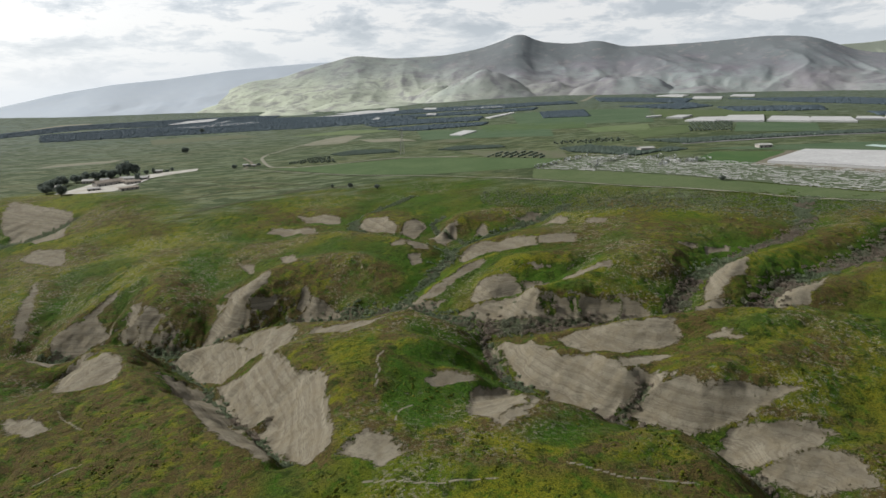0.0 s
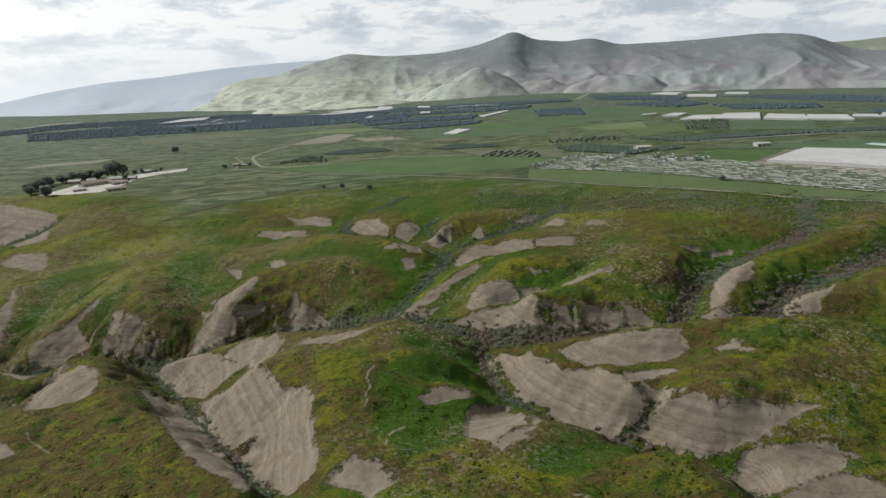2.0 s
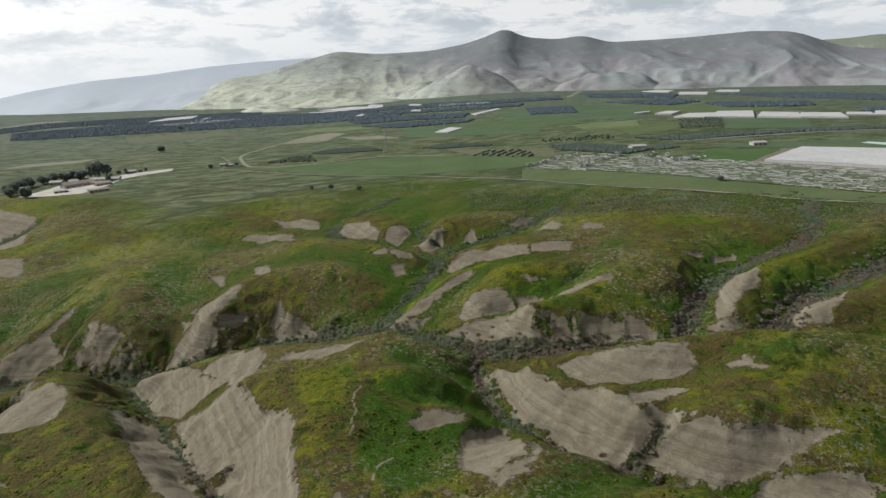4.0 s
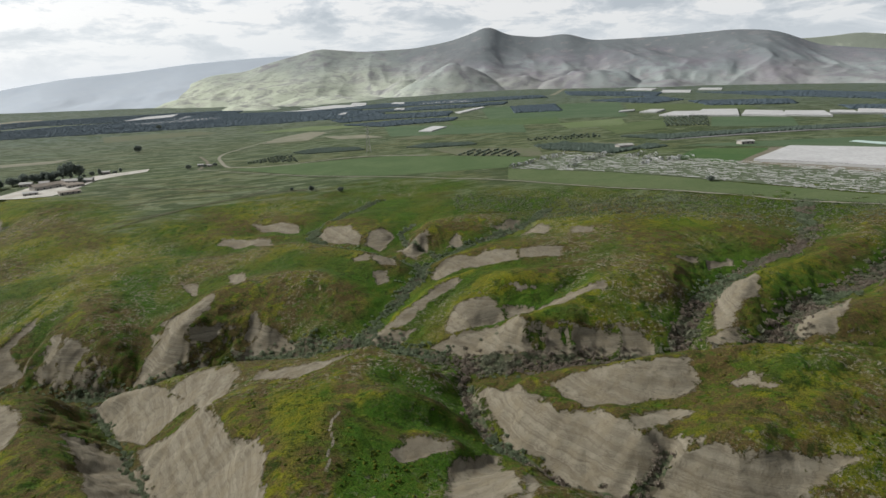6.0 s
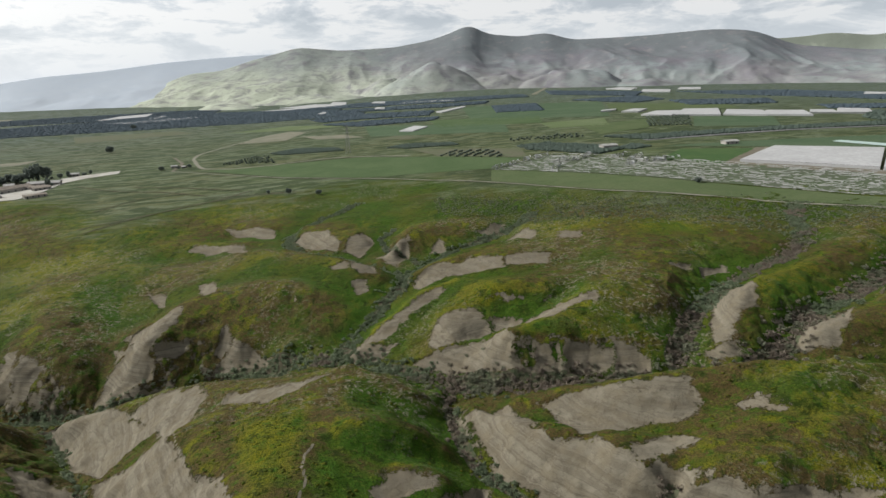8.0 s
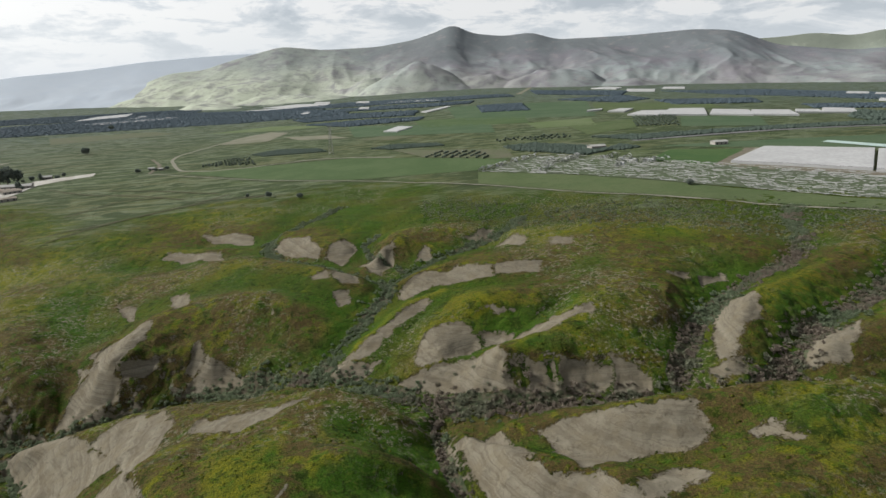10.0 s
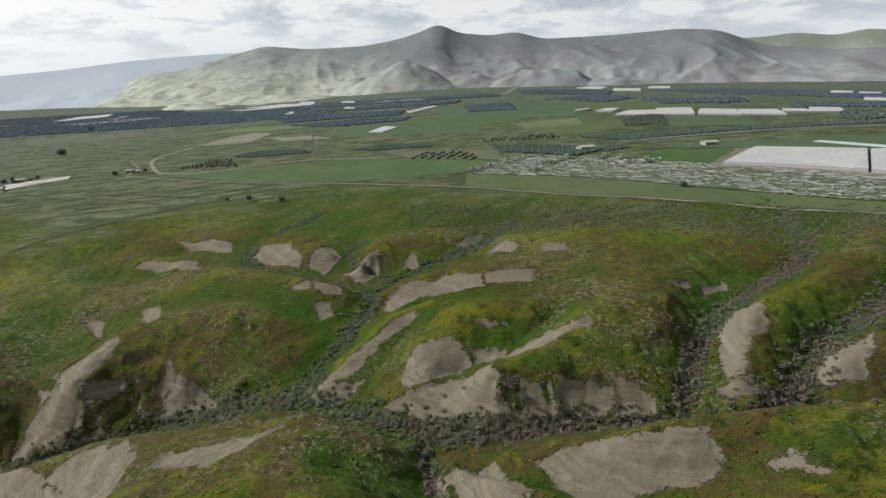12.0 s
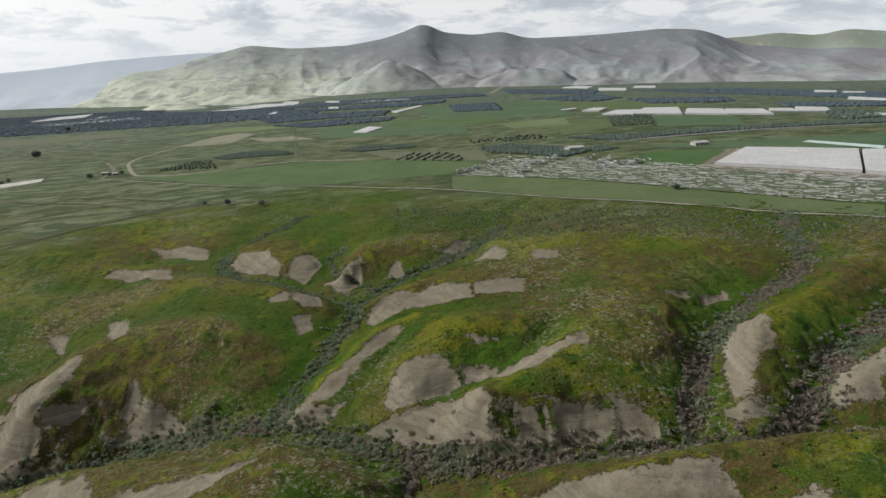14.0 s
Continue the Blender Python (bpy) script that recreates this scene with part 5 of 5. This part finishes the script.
def leafy(name, x, y, size, mat, label, category, leaves, seed, tall=0.8):
    """Bushes of many small leaf sprays round an uneven dome, joined."""
    r = np.random.default_rng(seed)
    n = len(x)
    z = heights(x, y)
    way = r.normal(size=(n, leaves, 3))
    way /= np.linalg.norm(way, axis=-1, keepdims=True)
    way[..., 2] = np.abs(way[..., 2])
    lump = 0.25 + 0.8 * r.random((n, leaves, 1)) ** 0.7
    c = way * lump * (size / 2)[:, None, None] * np.array([1, 1, 2 * tall * 0.62])
    c += np.stack([x, y, z], -1)[:, None]
    e1, e2 = r.normal(size=(n, leaves, 3)), r.normal(size=(n, leaves, 3))
    scale = (size * 1.15 / leaves**0.5 * 0.85)[:, None, None] * r.uniform(0.6, 1.3, (n, leaves, 1))
    e1, e2 = e1 / np.linalg.norm(e1, axis=-1, keepdims=True) * scale, e2 / np.linalg.norm(e2, axis=-1, keepdims=True) * scale
    p = np.stack([c - e1, c + e1 * 0.6 - e2, c + e1, c - e1 * 0.4 + e2], 2).reshape(-1, 3)
    count = n * leaves
    me = bpy.data.meshes.new(name)
    me.vertices.add(count * 4)
    me.vertices.foreach_set("co", p.astype(np.float32).ravel())
    me.loops.add(count * 4)
    me.loops.foreach_set("vertex_index", np.arange(count * 4, dtype=np.int32))
    me.polygons.add(count)
    me.polygons.foreach_set("loop_start", np.arange(0, count * 4, 4, dtype=np.int32))
    me.update(calc_edges=True)
    me.materials.append(mat)
    return tagged(new(name, me), label, category, kind="stuff")


bx, by, r = along_washes(8600, 0.8, 101)
size = r.uniform(0.8, 2.1, len(bx)) * np.where(r.random(len(bx)) < 0.10, 1.7, 1.0)
redder = bumps(bx, by, 34, 2, 91) + 0.004 * (bx - 20) - 0.006 * (by - 235) > 0.12
leafy("scrub", bx[~redder], by[~redder], size[~redder], LEAF_SCRUB, "grey-green bushes crowding the floors of the washes", "bushes", 50, 5)
leafy("dry_thicket", bx[redder], by[redder], size[redder], LEAF_DRY, "brown leafless thicket along the washes", "bushes", 50, 6)


def on_grid(x, y, values):
    return values[np.clip(np.searchsorted(ys, y), 0, len(ys) - 1), np.clip(np.searchsorted(xs, x), 0, len(xs) - 1)]


r = np.random.default_rng(55)
hx, hy = r.uniform(-190, 150, 15000), 105 + 190 * r.random(15000) ** 1.3
keep = (on_grid(hx, hy, bare) < 0.25) & (bumps(hx, hy, 11, 4, 95) + 0.2 * r.normal(size=len(hx)) > 0.16)
hx, hy = hx[keep], hy[keep]
clumps("herb_tufts", hx, hy, r.uniform(0.5, 1.3, len(hx)), r.uniform(0.1, 0.3, len(hx)), LEAF_HERB, 1, 0.22, 0.3, "low cushions of green herbs on the slopes", "herbs")
sx, sy = r.uniform(40, 330, 10000), r.uniform(320, 500, 10000)
keep = np.abs(sy - (520 - 0.62 * sx) + 22) < 34 + 14 * r.normal(size=len(sx))
leafy("scrub", sx[keep], sy[keep], r.uniform(0.6, 1.7, keep.sum()), LEAF_LOW, "thin grey scrub along the edge of the plain", "bushes", 9, 9, 0.5)

# ---- trees ----
BARK = mottled("bark", (0.16, 0.13, 0.10), (0.10, 0.08, 0.06), 0.4, 0.9)


def tree(name, x, y, tall, wide, label, seed):
    """A tapered trunk with limbs and a crown of small leaf sprays with gaps."""
    r = np.random.default_rng(seed)
    z = float(heights([x], [y])[0])
    thing = empty(name, x, y, z)
    bm = bmesh.new()
    rod(bm, (0, 0, -0.3), (0.05 * tall, 0, tall * 0.45), tall * 0.03, 7, tall * 0.018)
    tips = []
    for k in range(7):
        a = 2 * math.pi * (k + r.random() * 0.6) / 7
        tip = (math.cos(a) * wide * 0.3, math.sin(a) * wide * 0.3, tall * (0.55 + 0.3 * r.random()))
        rod(bm, (0.04 * tall, 0, tall * (0.25 + 0.03 * k)), tip, tall * 0.013, 5, tall * 0.004)
        tips.append(tip)
    part("trunk", bm, BARK, thing)
    # the crown: uneven lumps of foliage on the limbs, with ragged sprays about them
    v, f = BALLS[1]
    verts, faces = [], []
    for k in range(30):
        way = r.normal(size=3)
        c = way / np.linalg.norm(way) * r.uniform(0.2, 0.8) * np.array([wide * 0.42, wide * 0.42, tall * 0.36]) + np.array([0, 0, tall * 0.55])
        lump = v * (1 + 0.3 * r.normal(size=(len(v), 1))) * np.array([wide, wide, tall * 0.8]) * r.uniform(0.10, 0.19)
        faces += (f + len(verts)).tolist()
        verts += (lump + c).tolist()
    for k in range(260):
        way = r.normal(size=3)
        c = way / np.linalg.norm(way) * r.uniform(0.7, 1.1) * np.array([wide * 0.46, wide * 0.46, tall * 0.40]) + np.array([0, 0, tall * 0.55])
        e1, e2 = r.normal(size=3) * 0.022 * (wide + tall), r.normal(size=3) * 0.022 * (wide + tall)
        faces.append([len(verts) + q for q in range(4)])
        verts += [(c - e1).tolist(), (c + e1 * 0.5 - e2).tolist(), (c + e1).tolist(), (c - e1 * 0.5 + e2).tolist()]
    crown = new("crown", mesh_of("crown", verts, faces, LEAF_TREE))
    crown.parent = thing
    return tagged(thing, label, "tree")


for k, (x, y, tall, wide) in enumerate([(-77, 583, 5.0, 6.0), (-50, 568, 4.6, 5.4), (-96, 594, 3.6, 3.6)]):
    tree("tree", x, y, tall, wide, "round dark bushy tree alone in green pasture", 200 + k)
tree("tree", -457, 1159, 12, 15, "large dark tree alone on the open plain", 210)
tree("tree", -656, 1805, 12, 16, "small dark tree far out on the plain", 211)
tree("tree", 223, 455, 4.5, 5.5, "dark bushy tree at the edge of the tunnels", 212)
tree("tree", -271, 850, 6, 8, "dark bush beside the dirt track", 213)
tree("tree", -252, 856, 4, 6, "low dark bush beside the dirt track", 214)
tree("tree", -239, 858, 5, 6, "low dark bush beside the dirt track", 215)

# ---- farmstead ----
for k, (x, y, tall, wide) in enumerate([(-414, 838, 23, 17), (-404, 842, 19, 14), (-425, 842, 18, 13), (-436, 838, 9, 10)]):
    tree("eucalyptus", x, y, tall, wide, "tall dark eucalyptus behind the farm buildings", 300 + k)
r = np.random.default_rng(31)
stands = [(-462, 745), (-475, 790), (-472, 811), (-465, 831), (-455, 837), (-444, 843), (-433, 839), (-424, 690), (-452, 722), (-478, 768)]
for k in range(30):
    x, y = stands[k % len(stands)]
    tree("tree", x + 5 * r.normal(), y + 6 * r.normal(), 8 + 5 * r.random(), 9 + 5 * r.random(), "dark leafy tree beside the farmyard", 320 + k)
for k, (x, y) in enumerate([(-404, 852), (-396, 857), (-386, 857), (-372, 868), (-366, 872), (-380, 795), (-374, 790)]):
    tree("tree", x, y, 4 + 2.5 * (k % 3), 5 + (k % 2) * 2, "small dark tree lining the farm drive", 360 + k)

WALL_PALE = mottled("pale_plaster", (0.38, 0.36, 0.33), (0.30, 0.28, 0.25), 3, 0.9)
ROOF_BROWN = mottled("weathered_roof", (0.30, 0.26, 0.22), (0.22, 0.19, 0.16), 4, 0.85)
ROOF_PALE = mottled("pale_metal_roof", (0.42, 0.41, 0.39), (0.34, 0.33, 0.32), 4, 0.6)
DARK_GLASS = mottled("dark_glass", (0.03, 0.035, 0.04), (0.05, 0.055, 0.06), 1, 0.25)


def farm_building(name, x, y, long, wide, tall, pitch, turn, roof_mat, label, openings=4):
    z = float(heights([x], [y])[0])
    thing = empty(name, x, y, z - 0.2, radians(turn))
    bm = bmesh.new()
    box(bm, (long, wide, tall), (0, 0, 0))
    part("wall", bm, WALL_PALE, thing)
    bm = bmesh.new()
    L, W = long / 2 + 0.6, wide / 2 + 0.6
    for s in (-1, 1):
        q = [(-L, s * W, tall - 0.15), (L, s * W, tall - 0.15), (L, 0, tall + pitch), (-L, 0, tall + pitch)]
        low = [bm.verts.new(p) for p in q]
        top = [bm.verts.new((p[0], p[1], p[2] + 0.22)) for p in q]
        bm.faces.new(low), bm.faces.new(top[::-1])
        for i in range(4):
            bm.faces.new((low[i], low[(i + 1) % 4], top[(i + 1) % 4], top[i]))
    bmesh.ops.recalc_face_normals(bm, faces=bm.faces[:])
    part("roof", bm, roof_mat, thing)
    for i in range(openings):
        bm = bmesh.new()
        box(bm, (1.3, 0.12, 1.3 if i else 2.1), ((i + 0.5) / openings * long - long / 2, -wide / 2 - 0.03, 1.0 if i else 0.1))
        part("window" if i else "door", bm, DARK_GLASS, thing)
    return tagged(thing, label, "building", "farm buildings")


farm_building("barn", -404, 768, 34, 13, 4.5, 2.4, 52, ROOF_BROWN, "long low barn with a weathered brown roof", 5)
farm_building("barn", -386, 800, 34, 9, 3.6, 1.8, 8, ROOF_PALE, "long pale farm shed beside the yard", 6)
farm_building("barn", -386, 776, 30, 8, 3.0, 1.0, 8, ROOF_BROWN, "low open farm shed with a brown roof", 5)
farm_building("shed", -352, 712, 20, 8, 3.0, 1.0, 40, ROOF_BROWN, "low brown-roofed cattle shed in the yard", 4)
farm_building("shed", -398, 722, 14, 8, 3.2, 1.0, 30, ROOF_PALE, "pale shed at the edge of the yard", 3)
farm_building("shed", -372, 764, 18, 7, 3.2, 1.0, 48, ROOF_BROWN, "narrow brown-roofed shed in the yard", 4)
farm_building("farmhouse", -446, 800, 13, 9, 3.4, 1.6, 10, ROOF_PALE, "small pale farmhouse among trees", 3)
farm_building("farmhouse", -425, 800, 10, 8, 3.4, 1.6, 20, ROOF_PALE, "small pale farmhouse among trees", 3)
farm_building("farmhouse", -466, 760, 12, 8, 3.2, 1.4, 25, ROOF_PALE, "small pale house half hidden by trees", 3)
farm_building("farmhouse", -384, 868, 11, 6, 3.2, 1.2, 12, ROOF_PALE, "small pale hut beside the farm drive", 3)
farm_building("shed", -262, 872, 7, 5, 2.6, 0.8, 15, ROOF_PALE, "small pale shed beside the dirt track", 2)
farm_building("shed", -246, 860, 5, 4, 2.4, 0.7, -10, ROOF_PALE, "small pale shed beside the dirt track", 2)
farm_building("shed", 236, 660, 16, 9, 3.6, 1.2, 10, ROOF_PALE, "pale packing shed beside a grove", 3)
farm_building("shed", 348, 628, 14, 8, 3.2, 1.0, 5, ROOF_PALE, "low pale shed behind the net house", 3)

# ---- power pylon ----
STEEL = mottled("galvanised_steel", (0.36, 0.36, 0.35), (0.28, 0.28, 0.27), 2, 0.5, metal=0.3)


def pylon(x, y, tall, label):
    z = float(heights([x], [y])[0])
    thing = empty("pylon", x, y, z)
    half = lambda h: 2.9 - 2.3 * h / tall
    for sx, sy in ((-1, -1), (1, -1), (1, 1), (-1, 1)):
        bm = bmesh.new()
        rod(bm, (sx * half(0), sy * half(0), -0.3), (sx * half(tall), sy * half(tall), tall), 0.17, 4, 0.1)
        part("leg", bm, STEEL, thing)
    levels = [0, 5, 9.5, 13.5, 17, 20, 22.7, 25.2, 27.5, 29.7, 31.8, 34]
    for a, b in zip(levels, levels[1:]):
        bm = bmesh.new()
        for (ax, ay), (cx, cy) in (((-1, -1), (1, -1)), ((1, -1), (1, 1)), ((1, 1), (-1, 1)), ((-1, 1), (-1, -1))):
            rod(bm, (ax * half(a), ay * half(a), a), (cx * half(b), cy * half(b), b), 0.08, 4)
            rod(bm, (cx * half(a), cy * half(a), a), (ax * half(b), ay * half(b), b), 0.08, 4)
            rod(bm, (ax * half(b), ay * half(b), b), (cx * half(b), cy * half(b), b), 0.07, 4)
        part("brace", bm, STEEL, thing)
    for h, reach in ((25.2, 5.0), (29.7, 4.4), (33.5, 3.4)):
        bm = bmesh.new()
        for s in (-1, 1):
            rod(bm, (0, s * 0.4, h + 1.2), (reach, 0, h), 0.08, 4), rod(bm, (0, s * 0.4, h + 1.2), (-reach, 0, h), 0.08, 4)
            rod(bm, (0, s * 0.6, h), (reach, 0, h), 0.09, 4), rod(bm, (0, s * 0.6, h), (-reach, 0, h), 0.09, 4)
        part("cross_arm", bm, STEEL, thing)
    return tagged(thing, label, "pylon")


pylon(-37, 847, 34, "tall grey steel lattice power pylon")

# ---- rows of derelict plastic tunnels ----
AREA = [(102, 591), (178, 660), (232, 600), (262, 556), (300, 500), (372, 420), (298, 376), (226, 459), (178, 524)]
r = np.random.default_rng(77)
way = Vector((196, -217)).normalized()
side = Vector((-way.y, way.x))
verts, faces = [], []
for row in range(-85, 95):
    s = -260.0
    while s < 300:
        s += 0.3 + 2.4 * r.random() ** 2
        length = 1.2 + 9.0 * r.random() ** 2
        m = Vector((215, 520)) + way * (s + length / 2) + side * (row * 1.95 + 0.10 * r.normal())
        if within(AREA, np.array(m.x), np.array(m.y)) and r.random() < (0.46 if m.x > 215 else 0.38):
            z = 0.45 + 0.35 * r.random()
            n = len(verts)
            for e in (-0.5, 0.5):
                for w, h in ((-0.21, 0.15), (0, z * (0.5 + 0.4 * r.random())), (0.21, 0.2)):
                    q = m + way * length * e + side * w * (0.6 + 0.6 * r.random())
                    verts.append((q.x, q.y, h + 0.35))
            faces += [(n, n + 1, n + 4, n + 3), (n + 1, n + 2, n + 5, n + 4)]
        s += length
hz = heights([v[0] for v in verts], [v[1] for v in verts])
verts = [(v[0], v[1], v[2] + h) for v, h in zip(verts, hz)]
tagged(new("plastic_tunnels", mesh_of("plastic_tunnels", verts, faces, PLASTIC_TORN)), "torn grey-white plastic row tunnels on weedy ground", "row tunnels", kind="stuff")


def hoop_house(a, b, label, tall=3.6, wide=5.0):
    """A wrecked tunnel: bent hoops along a line, rags of sheet on some of them."""
    a, b = Vector(a), Vector(b)
    z = float(heights([a.x], [a.y])[0])
    thing = empty("wrecked_tunnel", a.x, a.y, z)
    along = (b - a).normalized()
    across = Vector((-along.y, along.x))
    count = max(4, int((b - a).length / 2.6))
    lean = 0.0
    for i in range(count):
        p = along * (i * (b - a).length / (count - 1))
        g = float(heights([a.x + p.x], [a.y + p.y])[0]) - z
        bm, before = bmesh.new(), None
        high = tall * (0.7 + 0.5 * r.random())
        for k in range(8):
            t = math.pi * k / 7
            q = Vector((p.x + across.x * math.cos(t) * wide / 2, p.y + across.y * math.cos(t) * wide / 2, g + math.sin(t) * high))
            if before:
                rod(bm, before, q, 0.09, 4)
            before = q
        part("hoop", bm, STEEL, thing)
        if i and r.random() < 0.75:
            bm, strip = bmesh.new(), []
            start, stop = r.integers(0, 3), r.integers(4, 8)
            for k in range(start, stop):
                t = math.pi * k / 7
                strip.append([bm.verts.new((p.x - along.x * e + across.x * math.cos(t) * wide / 2, p.y - along.y * e + across.y * math.cos(t) * wide / 2, g + math.sin(t) * high + 0.1 + 0.15 * r.normal())) for e in (0.05, 2.4)])
            for u, v in zip(strip, strip[1:]):
                bm.faces.new((u[0], u[1], v[1], v[0]))
            part("torn_sheet", bm, PLASTIC_RAG, thing, "torn grey-white plastic sheet")
    return tagged(thing, label, "greenhouse", "wrecked tunnels")


for a, b in (((104, 592), (134, 616)), ((140, 622), (172, 650)), ((178, 594), (204, 622)), ((158, 588), (176, 606)), ((214, 590), (236, 606)), ((226, 560), (250, 560)), ((222, 572), (240, 590)), ((236, 552), (262, 562)), ((150, 560), (166, 576)), ((206, 548), (226, 548))):
    hoop_house(a, b, "collapsed tunnel frame with torn white plastic sheet")
